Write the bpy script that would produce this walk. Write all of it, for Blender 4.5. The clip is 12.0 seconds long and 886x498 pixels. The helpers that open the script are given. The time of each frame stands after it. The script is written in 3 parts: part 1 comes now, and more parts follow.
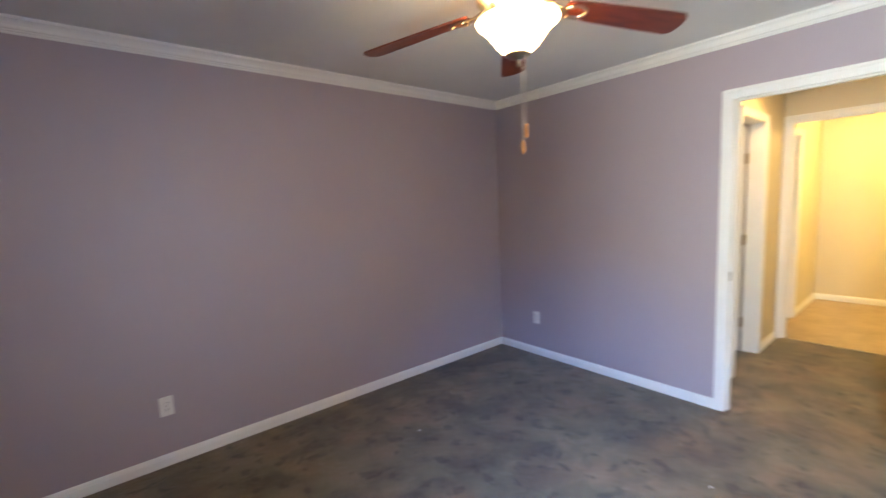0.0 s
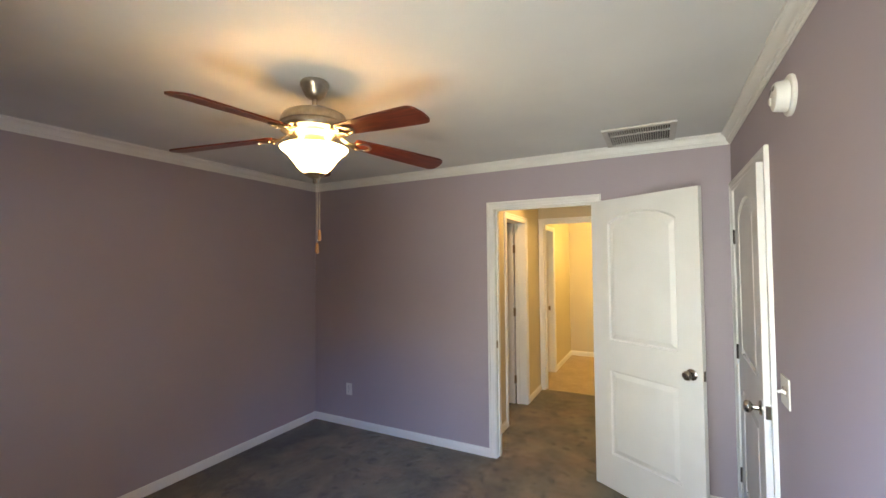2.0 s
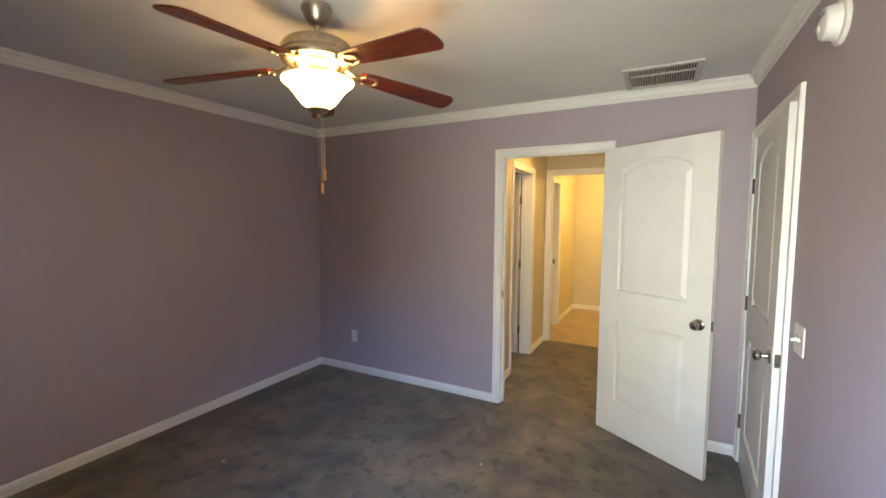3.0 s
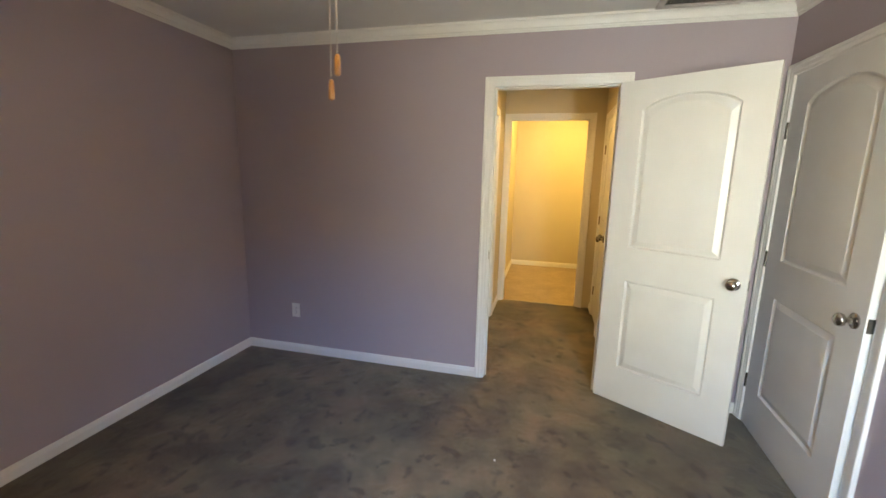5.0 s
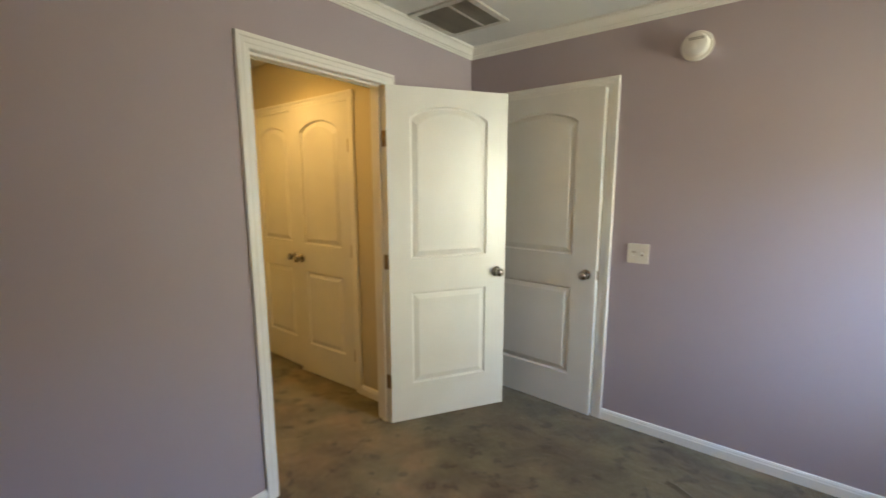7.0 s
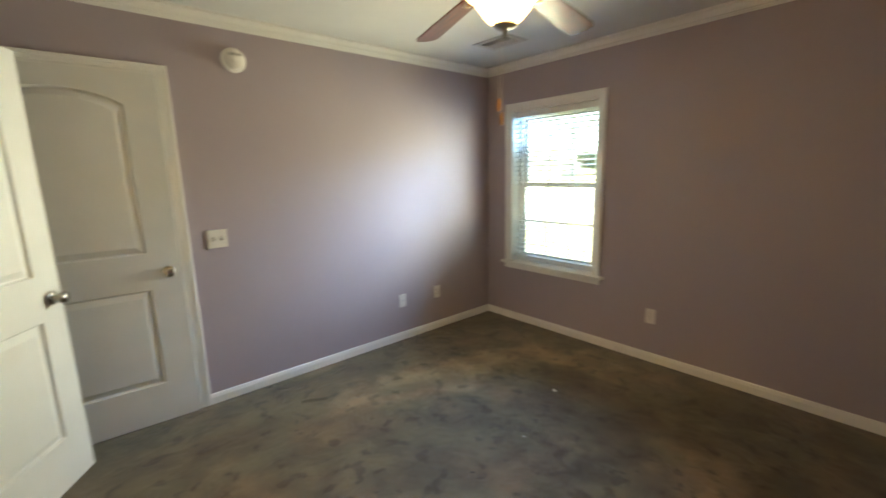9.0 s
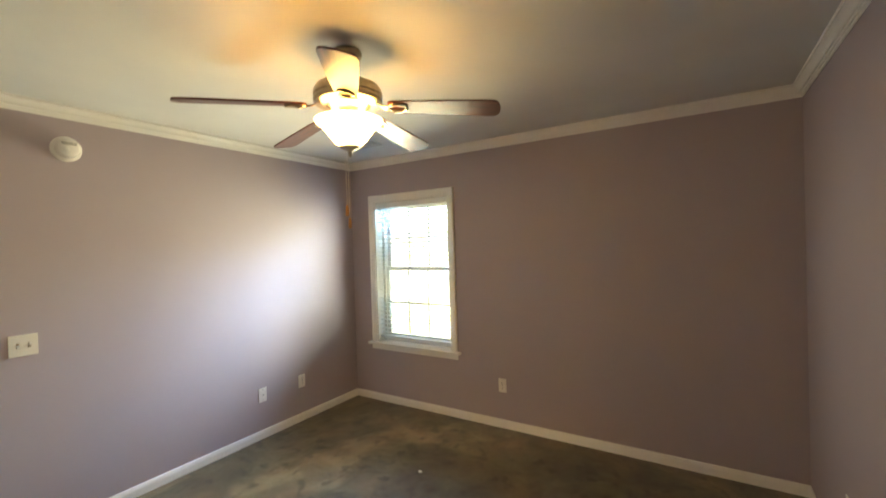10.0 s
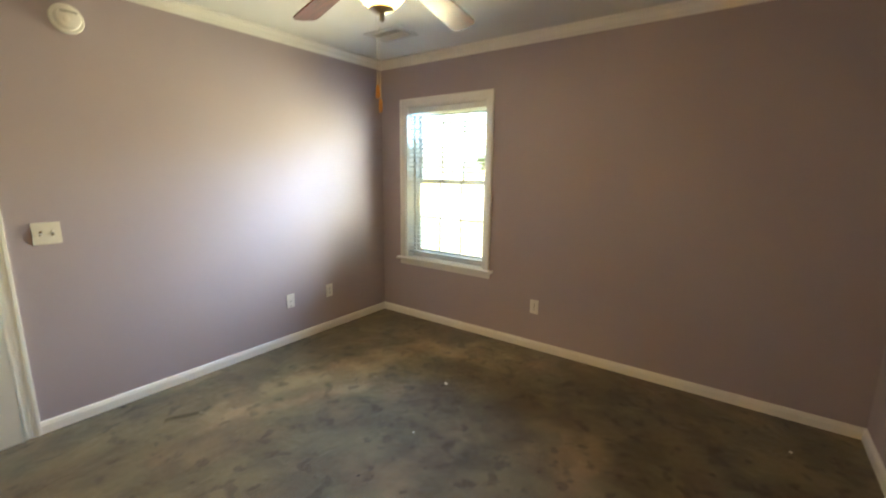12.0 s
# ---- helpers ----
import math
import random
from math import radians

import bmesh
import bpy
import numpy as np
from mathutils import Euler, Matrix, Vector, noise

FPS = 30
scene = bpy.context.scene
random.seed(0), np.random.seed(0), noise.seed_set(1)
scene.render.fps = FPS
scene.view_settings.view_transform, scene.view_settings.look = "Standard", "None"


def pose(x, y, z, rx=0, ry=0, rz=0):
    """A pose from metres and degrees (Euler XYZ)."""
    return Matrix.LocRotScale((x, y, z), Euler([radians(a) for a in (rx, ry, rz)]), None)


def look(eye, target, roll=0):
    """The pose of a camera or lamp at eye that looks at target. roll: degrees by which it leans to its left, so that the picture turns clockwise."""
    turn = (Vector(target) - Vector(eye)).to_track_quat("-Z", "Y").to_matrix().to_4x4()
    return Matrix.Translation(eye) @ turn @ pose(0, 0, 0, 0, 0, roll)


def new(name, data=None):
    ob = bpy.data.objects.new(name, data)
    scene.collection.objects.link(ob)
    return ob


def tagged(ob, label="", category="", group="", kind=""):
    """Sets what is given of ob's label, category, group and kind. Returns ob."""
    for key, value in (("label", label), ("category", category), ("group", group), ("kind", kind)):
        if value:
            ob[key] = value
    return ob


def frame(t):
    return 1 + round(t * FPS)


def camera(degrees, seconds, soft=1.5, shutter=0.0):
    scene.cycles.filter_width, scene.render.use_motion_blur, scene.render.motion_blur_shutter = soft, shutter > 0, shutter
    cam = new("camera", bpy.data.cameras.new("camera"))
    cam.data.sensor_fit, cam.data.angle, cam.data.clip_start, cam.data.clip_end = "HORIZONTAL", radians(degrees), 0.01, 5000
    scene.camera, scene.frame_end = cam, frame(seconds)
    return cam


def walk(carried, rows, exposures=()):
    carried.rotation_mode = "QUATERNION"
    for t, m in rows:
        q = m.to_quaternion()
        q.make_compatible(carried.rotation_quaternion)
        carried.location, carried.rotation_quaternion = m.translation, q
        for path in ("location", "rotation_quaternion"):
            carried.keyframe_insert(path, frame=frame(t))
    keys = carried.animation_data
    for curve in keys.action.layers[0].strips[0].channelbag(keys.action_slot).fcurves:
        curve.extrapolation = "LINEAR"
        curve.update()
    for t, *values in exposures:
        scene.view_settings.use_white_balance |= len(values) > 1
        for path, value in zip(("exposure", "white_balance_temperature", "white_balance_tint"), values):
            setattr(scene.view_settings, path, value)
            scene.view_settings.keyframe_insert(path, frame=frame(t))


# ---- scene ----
cam = camera(93.9, 12.0, shutter=0.4)
PATH = [
    (0, (0.584, 0.808, 1.481), (1.85, 2.34, 1.26), -2.5),
    (0.5, (0.488, 0.593, 1.519), (2.09, 1.782, 1.383), -0.4),
    (1, (0.46, 0.49, 1.582), (2.193, 1.488, 1.579), -0.2),
    (1.5, (0.445, 0.468, 1.606), (2.211, 1.404, 1.691), -0.6),
    (2, (0.449, 0.465, 1.605), (2.221, 1.389, 1.67), -0.5),
    (2.5, (0.467, 0.494, 1.579), (2.238, 1.422, 1.545), -0.2),
    (3, (0.486, 0.524, 1.551), (2.25, 1.455, 1.401), 0.3),
    (3.2, (0.502, 0.539, 1.534), (2.265, 1.463, 1.34), 0.5),
    (4.8, (0.808, 1.134, 1.490), (2.692, 1.685, 1.127), 1.5),
    (5, (0.853, 1.278, 1.476), (2.758, 1.757, 1.12), 1.3),
    (5.5, (1.016, 1.731, 1.453), (2.979, 1.855, 1.093), 1.3),
    (6, (1.233, 2.068, 1.463), (3.142, 1.586, 1.114), 1.0),
    (6.5, (1.551, 2.385, 1.474), (3.224, 1.336, 1.159), 0.3),
    (6.7, (1.691, 2.493, 1.492), (3.208, 1.226, 1.186), 0.1),
    (8.3, (2.92, 2.734, 1.39), (2.407, 0.828, 1.067), -0.8),
    (8.5, (2.964, 2.796, 1.421), (2.241, 0.964, 1.071), -1.0),
    (9, (3.099, 2.928, 1.476), (1.817, 1.437, 1.109), -1.4),
    (9.5, (3.171, 3.07, 1.484), (1.565, 1.902, 1.247), -1.1),
    (10, (3.158, 3.136, 1.567), (1.466, 2.071, 1.543), -1.8),
    (10.5, (3.156, 3.147, 1.59), (1.456, 2.098, 1.682), -2.0),
    (11, (3.126, 3.119, 1.58), (1.424, 2.068, 1.614), -1.4),
    (11.5, (3.073, 3.062, 1.526), (1.375, 2.016, 1.374), -0.6),
    (12, (2.998, 2.965, 1.439), (1.409, 1.809, 1.065), 0.6),
]
EXPOSURES = [
    (0.0, 4.15, 5750, 1), (0.5, 3.8, 6200, 2), (1.5, 3.45, 6400, 1), (3.2, 3.48, 6650, -1), (5.0, 3.55, 6750, -2), (5.5, 3.56, 6750, 5), (6.0, 3.52, 6800, 3), (6.5, 3.44, 7200, -3),
    (8.5, 3.04, 6800, -9), (9.0, 3.4, 7600, -10), (9.5, 3.77, 8500, -7), (10.5, 3.58, 8200, -11), (11.5, 3.67, 8300, -12), (12.0, 3.75, 8500, -10),
]
walk(cam, [(t, look(eye, target, roll)) for t, eye, target, roll in PATH], EXPOSURES)

# world and sun: afternoon-high sun behind the house, so the window wall gets only sky and ground light
SUN_EL, SUN_AZ = radians(50), radians(118)
sun_dir = Vector((math.sin(SUN_AZ) * math.cos(SUN_EL), math.cos(SUN_AZ) * math.cos(SUN_EL), math.sin(SUN_EL)))
world = bpy.data.worlds.new("world")
scene.world = world
world.use_nodes = True
wn = world.node_tree
sky = wn.nodes.new("ShaderNodeTexSky")
sky.ozone_density, sky.dust_density = 5.0, 0.4
sky.sky_type, sky.sun_disc, sky.sun_elevation, sky.sun_rotation = "NISHITA", False, SUN_EL, SUN_AZ
wn.links.new(sky.outputs[0], wn.nodes["Background"].inputs[0])
wn.nodes["Background"].inputs[1].default_value = 0.15
sun = new("sun", bpy.data.lights.new("sun", "SUN"))
sun.data.energy, sun.data.angle, sun.data.color = 4.0, radians(0.5), (1.0, 0.93, 0.82)
sun.matrix_world = look(sun_dir * 20, (0, 0, 0))


def bulb(name, at, watts, color, size=0.03):
    ob = new(name, bpy.data.lights.new(name, "POINT"))
    ob.data.energy, ob.data.color, ob.data.shadow_soft_size = watts, color, size
    ob.location = at
    return ob


HALL_LAMP = (4.55, 1.36)
WARM = (1.0, 0.42, 0.10)
FAN = (1.822, 1.828)
for k in range(3):
    a = radians(20 + 120 * k)
    bulb("fan_bulb", (FAN[0] + 0.06 * math.cos(a), FAN[1] + 0.06 * math.sin(a), 2.074), 0.095, WARM, 0.035)


hall = new("hall_bulb", bpy.data.lights.new("hall_bulb", "SPOT"))
hall.data.energy, hall.data.color, hall.data.shadow_soft_size = 2.0, (1.0, 0.55, 0.20), 0.03
hall.data.spot_size, hall.data.spot_blend = radians(150), 0.5
hall.location = (*HALL_LAMP, 2.40)


def window_light(name, at, size, watts, color, turn, tilt, half):
    """An area lamp added in the bedroom window's opening, standing in for daylight. turn, tilt: degrees north and up
    from straight in; half: half the angle of its cone.
    """
    ob = new(name, bpy.data.lights.new(name, "AREA"))
    ob.data.shape, ob.data.size, ob.data.size_y = "RECTANGLE", *size
    ob.data.energy, ob.data.color, ob.data.spread = watts, color, radians(2 * half)
    a, e = radians(turn), radians(tilt)
    ob.matrix_world = look(at, Vector(at) + Vector((math.cos(a) * math.cos(e), math.sin(a) * math.cos(e), math.sin(e))))
    return ob


for y in (0.41, 0.51, 0.61):
    window_light("window_daylight", (0.0, y, 1.31), (0.095, 1.30), 0.44, (1.0, 0.95, 0.88), -1, 0, 36.5)
window_light("window_side_light", (0.02, 1.11, 1.31), (0.12, 1.30), 0.10, (0.70, 0.84, 1.0), 72, 0, 30)
window_light("window_side_light", (0.02, 0.62, 1.45), (0.12, 1.00), 0.18, (0.92, 0.94, 1.0), -48, 0, 32)
for z, turn, watts in ((1.58, 28, 0.95), (1.84, -30, 0.78)):
    window_light("window_sky_light", (0.04, 0.777, z), (0.82, 0.24), watts, (0.26, 0.48, 1.0), turn, -34, 27)
for z, turn, watts in ((0.90, 28, 0.48), (1.12, -22, 0.15)):
    window_light("window_ground_light", (0.04, 0.777, z), (0.82, 0.24), watts, (1.0, 0.90, 0.74), turn, 41, 28)


# ---- materials ----
def mat(name, color, rough=0.6, color2=None, scale=6.0, amount=1.0, bump=0.0, bump_scale=200.0, metal=0.0, fine=0.0, fine_scale=90.0, sheen=0.0, coords="Object"):
    m = bpy.data.materials.new(name)
    m.use_nodes = True
    nt = m.node_tree
    b = nt.nodes["Principled BSDF"]
    b.inputs["Roughness"].default_value = rough
    b.inputs["Metallic"].default_value = metal
    b.inputs["Sheen Weight"].default_value = sheen
    b.inputs["Base Color"].default_value = (*color, 1)
    tc = nt.nodes.new("ShaderNodeTexCoord")
    if color2:
        n = nt.nodes.new("ShaderNodeTexNoise")
        n.inputs["Scale"].default_value, n.inputs["Detail"].default_value = scale, 6
        nt.links.new(tc.outputs[coords], n.inputs["Vector"])
        r = nt.nodes.new("ShaderNodeMapRange")
        r.inputs["From Min"].default_value, r.inputs["From Max"].default_value = 0.35, 0.65
        r.inputs["To Max"].default_value = amount
        nt.links.new(n.outputs["Fac"], r.inputs["Value"])
        mix = nt.nodes.new("ShaderNodeMix")
        mix.data_type = "RGBA"
        mix.inputs["A"].default_value, mix.inputs["B"].default_value = (*color, 1), (*color2, 1)
        nt.links.new(r.outputs["Result"], mix.inputs["Factor"])
        out = mix.outputs["Result"]
        if fine:
            n2 = nt.nodes.new("ShaderNodeTexNoise")
            n2.inputs["Scale"].default_value, n2.inputs["Detail"].default_value = fine_scale, 3
            nt.links.new(tc.outputs[coords], n2.inputs["Vector"])
            r2 = nt.nodes.new("ShaderNodeMapRange")
            r2.inputs["From Min"].default_value, r2.inputs["From Max"].default_value = 0.3, 0.7
            r2.inputs["To Min"].default_value, r2.inputs["To Max"].default_value = 1 - fine, 1 + fine
            nt.links.new(n2.outputs["Fac"], r2.inputs["Value"])
            mul = nt.nodes.new("ShaderNodeVectorMath")
            mul.operation = "MULTIPLY"
            nt.links.new(out, mul.inputs[0])
            nt.links.new(r2.outputs["Result"], mul.inputs[1])
            out = mul.outputs[0]
        nt.links.new(out, b.inputs["Base Color"])
    if bump:
        n3 = nt.nodes.new("ShaderNodeTexNoise")
        n3.inputs["Scale"].default_value, n3.inputs["Detail"].default_value = bump_scale, 3
        nt.links.new(tc.outputs[coords], n3.inputs["Vector"])
        bp = nt.nodes.new("ShaderNodeBump")
        bp.inputs["Strength"].default_value, bp.inputs["Distance"].default_value = bump, 0.002
        nt.links.new(n3.outputs["Fac"], bp.inputs["Height"])
        nt.links.new(bp.outputs["Normal"], b.inputs["Normal"])
    return m


M_WALL = mat("mauve_paint", (0.405, 0.345, 0.385), 0.62, (0.425, 0.365, 0.400), 1.3, 1, 0.12, 260)
M_HALLWALL = mat("hall_cream_paint", (0.62, 0.55, 0.40), 0.6, (0.66, 0.59, 0.43), 1.5, 1, 0.12, 260)
M_CEIL = mat("ceiling_paint", (0.70, 0.70, 0.70), 0.9, (0.75, 0.75, 0.74), 2.0, 1, 0.35, 130)
M_TRIM = mat("white_trim_paint", (0.82, 0.81, 0.78), 0.38, (0.85, 0.84, 0.81), 5, 1, 0.03, 60)
M_DOOR = mat("white_door_paint", (0.76, 0.755, 0.73), 0.33, (0.80, 0.795, 0.77), 4, 1, 0.08, 160)
M_PLATE = mat("almond_plastic", (0.74, 0.70, 0.62), 0.35, (0.77, 0.73, 0.65), 30, 1)
M_PLASTIC = mat("white_plastic", (0.78, 0.76, 0.72), 0.4, (0.82, 0.80, 0.76), 30, 1)
M_DARK = mat("dark_slot", (0.02, 0.02, 0.02), 0.7)
M_NICKEL = mat("brushed_nickel", (0.44, 0.39, 0.32), 0.28, (0.36, 0.32, 0.26), 40, 1, 0.1, 300, metal=1.0)
M_CHROME = mat("satin_chrome", (0.42, 0.39, 0.36), 0.16, (0.34, 0.32, 0.29), 30, 1, metal=1.0)
M_BEAD = mat("bright_nickel_bead", (0.80, 0.76, 0.70), 0.4, (0.66, 0.62, 0.56), 300, 1, metal=0.6)
M_BRONZE = mat("aged_brass_hinge", (0.34, 0.25, 0.15), 0.35, (0.26, 0.19, 0.12), 60, 1, metal=1.0)
M_FOB = mat("light_wood_fob", (0.52, 0.27, 0.10), 0.4, (0.42, 0.19, 0.06), 40, 1)
M_SLAT = mat("white_vinyl_slat", (0.80, 0.81, 0.80), 0.45, (0.76, 0.77, 0.76), 20, 1)
M_VENT = mat("white_enamel", (0.62, 0.60, 0.56), 0.45, (0.55, 0.53, 0.50), 20, 1)
M_FILTER = mat("grey_duct_lining", (0.13, 0.12, 0.11), 0.9, (0.08, 0.08, 0.07), 30, 1)
M_COUNTER = mat("beige_laminate", (0.50, 0.40, 0.28), 0.35, (0.36, 0.27, 0.18), 60, 1)
M_VINYL = mat("beige_vinyl_floor", (0.42, 0.33, 0.22), 0.4, (0.34, 0.26, 0.17), 4, 1, 0.05, 80, fine=0.08, fine_scale=30)
M_GRASS = mat("dry_lawn", (0.33, 0.28, 0.12), 0.9, (0.40, 0.35, 0.17), 0.35, 1, 0.6, 30, fine=0.25, fine_scale=14)
M_PAVE = mat("concrete", (0.46, 0.43, 0.39), 0.85, (0.38, 0.36, 0.33), 1.2, 1, 0.2, 60)
M_SIDING = mat("pale_siding", (0.55, 0.52, 0.46), 0.7, (0.50, 0.47, 0.42), 3, 1)
M_SHINGLE = mat("grey_shingle", (0.12, 0.12, 0.125), 0.85, (0.18, 0.17, 0.17), 8, 1, 0.3, 60)
M_LEAF = mat("tree_foliage", (0.08, 0.10, 0.05), 0.8, (0.12, 0.14, 0.07), 2, 1)
M_BARK = mat("bark", (0.10, 0.08, 0.06), 0.9, (0.16, 0.13, 0.10), 12, 1, 0.5, 40)


def carpet():
    m = bpy.data.materials.new("brown_carpet")
    m.use_nodes = True
    nt = m.node_tree
    b = nt.nodes["Principled BSDF"]
    b.inputs["Roughness"].default_value = 0.95
    b.inputs["Sheen Weight"].default_value = 0.25
    b.inputs["Sheen Roughness"].default_value = 0.5
    tc = nt.nodes.new("ShaderNodeTexCoord")

    def tex(scale, detail, distort, lo, hi, a, c):
        n = nt.nodes.new("ShaderNodeTexNoise")
        n.inputs["Scale"].default_value, n.inputs["Detail"].default_value, n.inputs["Distortion"].default_value = scale, detail, distort
        nt.links.new(tc.outputs["Object"], n.inputs["Vector"])
        r = nt.nodes.new("ShaderNodeMapRange")
        for k, v in (("From Min", lo), ("From Max", hi), ("To Min", a), ("To Max", c)):
            r.inputs[k].default_value = v
        nt.links.new(n.outputs["Fac"], r.inputs["Value"])
        return n, r.outputs["Result"]

    def times(x, y):
        k = nt.nodes.new("ShaderNodeMath")
        k.operation = "MULTIPLY"
        nt.links.new(x, k.inputs[0])
        nt.links.new(y, k.inputs[1])
        return k.outputs[0]

    _, traffic = tex(0.9, 2, 0.0, 0.35, 0.65, 0.84, 1.18)
    _, brushed = tex(4.4, 9, 0.2, 0.39, 0.63, 0.76, 1.28)
    _, stains = tex(2.3, 5, 0.2, 0.56, 0.66, 1.0, 0.68)
    _, blots = tex(10.5, 6, 0.1, 0.58, 0.63, 1.0, 0.60)
    _, rust = tex(3.1, 4, 0.3, 0.42, 0.64, 0.0, 1.0)
    _, pile = tex(170.0, 2, 0.0, 0.3, 0.7, 0.78, 1.22)
    value = times(times(times(times(traffic, brushed), stains), blots), pile)
    # patches with soft uneven edges, wear and painted-in window light: (x, y, half length, half width, turn, how much
    # lighter or darker)
    warp = nt.nodes.new("ShaderNodeTexNoise")
    warp.inputs["Scale"].default_value, warp.inputs["Detail"].default_value = 2.2, 5
    nt.links.new(tc.outputs["Object"], warp.inputs["Vector"])
    off = nt.nodes.new("ShaderNodeVectorMath")
    off.operation = "MULTIPLY_ADD"
    off.inputs[1].default_value, off.inputs[2].default_value = (0.6, 0.6, 0), (-0.3, -0.3, 0)
    nt.links.new(warp.outputs["Color"], off.inputs[0])
    add = nt.nodes.new("ShaderNodeVectorMath")
    add.operation = "ADD"
    nt.links.new(tc.outputs["Object"], add.inputs[0])
    nt.links.new(off.outputs[0], add.inputs[1])
    for x, y, la, lb, turn, gain in WORN_AND_LIT:
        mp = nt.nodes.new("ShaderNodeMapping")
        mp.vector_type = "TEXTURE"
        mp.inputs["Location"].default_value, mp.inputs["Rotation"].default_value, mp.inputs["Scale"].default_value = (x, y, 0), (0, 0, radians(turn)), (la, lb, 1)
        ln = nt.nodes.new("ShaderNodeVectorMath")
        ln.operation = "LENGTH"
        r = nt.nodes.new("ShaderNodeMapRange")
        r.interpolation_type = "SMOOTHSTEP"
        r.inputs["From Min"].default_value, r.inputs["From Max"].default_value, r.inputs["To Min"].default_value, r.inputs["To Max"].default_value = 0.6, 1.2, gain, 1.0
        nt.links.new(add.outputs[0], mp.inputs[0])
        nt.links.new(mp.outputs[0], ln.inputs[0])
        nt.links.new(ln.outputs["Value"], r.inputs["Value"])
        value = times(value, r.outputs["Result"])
    mul = nt.nodes.new("ShaderNodeVectorMath")
    mul.operation = "SCALE"
    hue = nt.nodes.new("ShaderNodeMix")
    hue.data_type = "RGBA"
    hue.inputs["A"].default_value, hue.inputs["B"].default_value = (0.124, 0.105, 0.061, 1), (0.142, 0.104, 0.060, 1)
    nt.links.new(rust, hue.inputs["Factor"])
    nt.links.new(hue.outputs["Result"], mul.inputs[0])
    nt.links.new(value, mul.inputs["Scale"])
    nt.links.new(mul.outputs[0], b.inputs["Base Color"])
    n1, _ = tex(220.0, 3, 0.0, 0, 1, 0, 1)
    n2, _ = tex(14.0, 4, 0.5, 0, 1, 0, 1)
    b1, b2 = nt.nodes.new("ShaderNodeBump"), nt.nodes.new("ShaderNodeBump")
    b1.inputs["Strength"].default_value, b1.inputs["Distance"].default_value = 0.8, 0.004
    b2.inputs["Strength"].default_value, b2.inputs["Distance"].default_value = 0.6, 0.012
    nt.links.new(n1.outputs["Fac"], b1.inputs["Height"])
    nt.links.new(n2.outputs["Fac"], b2.inputs["Height"])
    nt.links.new(b2.outputs["Normal"], b1.inputs["Normal"])
    nt.links.new(b1.outputs["Normal"], b.inputs["Normal"])
    return m


# first two rows: pale swath of nap with window light painted into the colour
WORN_AND_LIT = ((1.4, 0.76, 0.98, 0.22, -11, 1.85), (0.40, 1.45, 0.65, 0.20, 103, 1.6), (1.21, 1.91, 0.16, 0.10, 20, 1.5), (1.08, 2.46, 0.30, 0.16, 60, 1.35), (2.9, 3.45, 0.3, 0.12, 10, 0.68), (3.1, 0.5, 0.5, 0.4, 40, 0.8), (4.1, 1.35, 1.3, 0.34, 2, 1.28), (2.6, 1.9, 0.5, 0.2, 60, 1.25), (0.95, 1.7, 0.45, 0.4, 80, 0.70), (0.6, 2.6, 0.6, 0.5, 90, 0.80), (1.6, 0.2, 1.0, 0.15, 0, 0.75), (3.2, 3.5, 0.6, 0.16, -15, 0.65), (2.3, 3.5, 1.0, 0.14, 0, 0.70))
M_CARPET = carpet()


def wood():
    m = bpy.data.materials.new("mahogany_blade")
    m.use_nodes = True
    nt = m.node_tree
    b = nt.nodes["Principled BSDF"]
    b.inputs["Roughness"].default_value = 0.3
    tc = nt.nodes.new("ShaderNodeTexCoord")
    mp = nt.nodes.new("ShaderNodeMapping")
    mp.inputs["Scale"].default_value = (3, 40, 10)
    n = nt.nodes.new("ShaderNodeTexNoise")
    n.inputs["Scale"].default_value, n.inputs["Detail"].default_value = 2.0, 5
    r = nt.nodes.new("ShaderNodeValToRGB")
    r.color_ramp.elements[0].position, r.color_ramp.elements[1].position = 0.35, 0.7
    r.color_ramp.elements[0].color, r.color_ramp.elements[1].color = (0.060, 0.011, 0.005, 1), (0.17, 0.034, 0.014, 1)
    nt.links.new(tc.outputs["Object"], mp.inputs[0])
    nt.links.new(mp.outputs[0], n.inputs["Vector"])
    nt.links.new(n.outputs["Fac"], r.inputs[0])
    nt.links.new(r.outputs[0], b.inputs["Base Color"])
    return m


M_WOOD = wood()


def shade_glass(name, color, strength):
    """Frosted glass that glows from the bulbs within."""
    m = bpy.data.materials.new(name)
    m.use_nodes = True
    p = m.node_tree.nodes["Principled BSDF"]
    p.inputs["Base Color"].default_value = (0.85, 0.80, 0.70, 1)
    p.inputs["Roughness"].default_value = 0.25
    p.inputs["Emission Color"].default_value = (*color, 1)
    p.inputs["Emission Strength"].default_value = strength
    return m


def pane_glass():
    m = bpy.data.materials.new("window_glass")
    m.use_nodes = True
    b = m.node_tree.nodes["Principled BSDF"]
    b.inputs["Base Color"].default_value = (0.96, 0.98, 0.98, 1)
    b.inputs["Roughness"].default_value, b.inputs["IOR"].default_value, b.inputs["Transmission Weight"].default_value = 0.0, 1.45, 1.0
    return m


def mirror():
    m = bpy.data.materials.new("mirror")
    m.use_nodes = True
    b = m.node_tree.nodes["Principled BSDF"]
    b.inputs["Base Color"].default_value = (0.88, 0.9, 0.88, 1)
    b.inputs["Roughness"].default_value, b.inputs["Metallic"].default_value = 0.02, 1.0
    return m


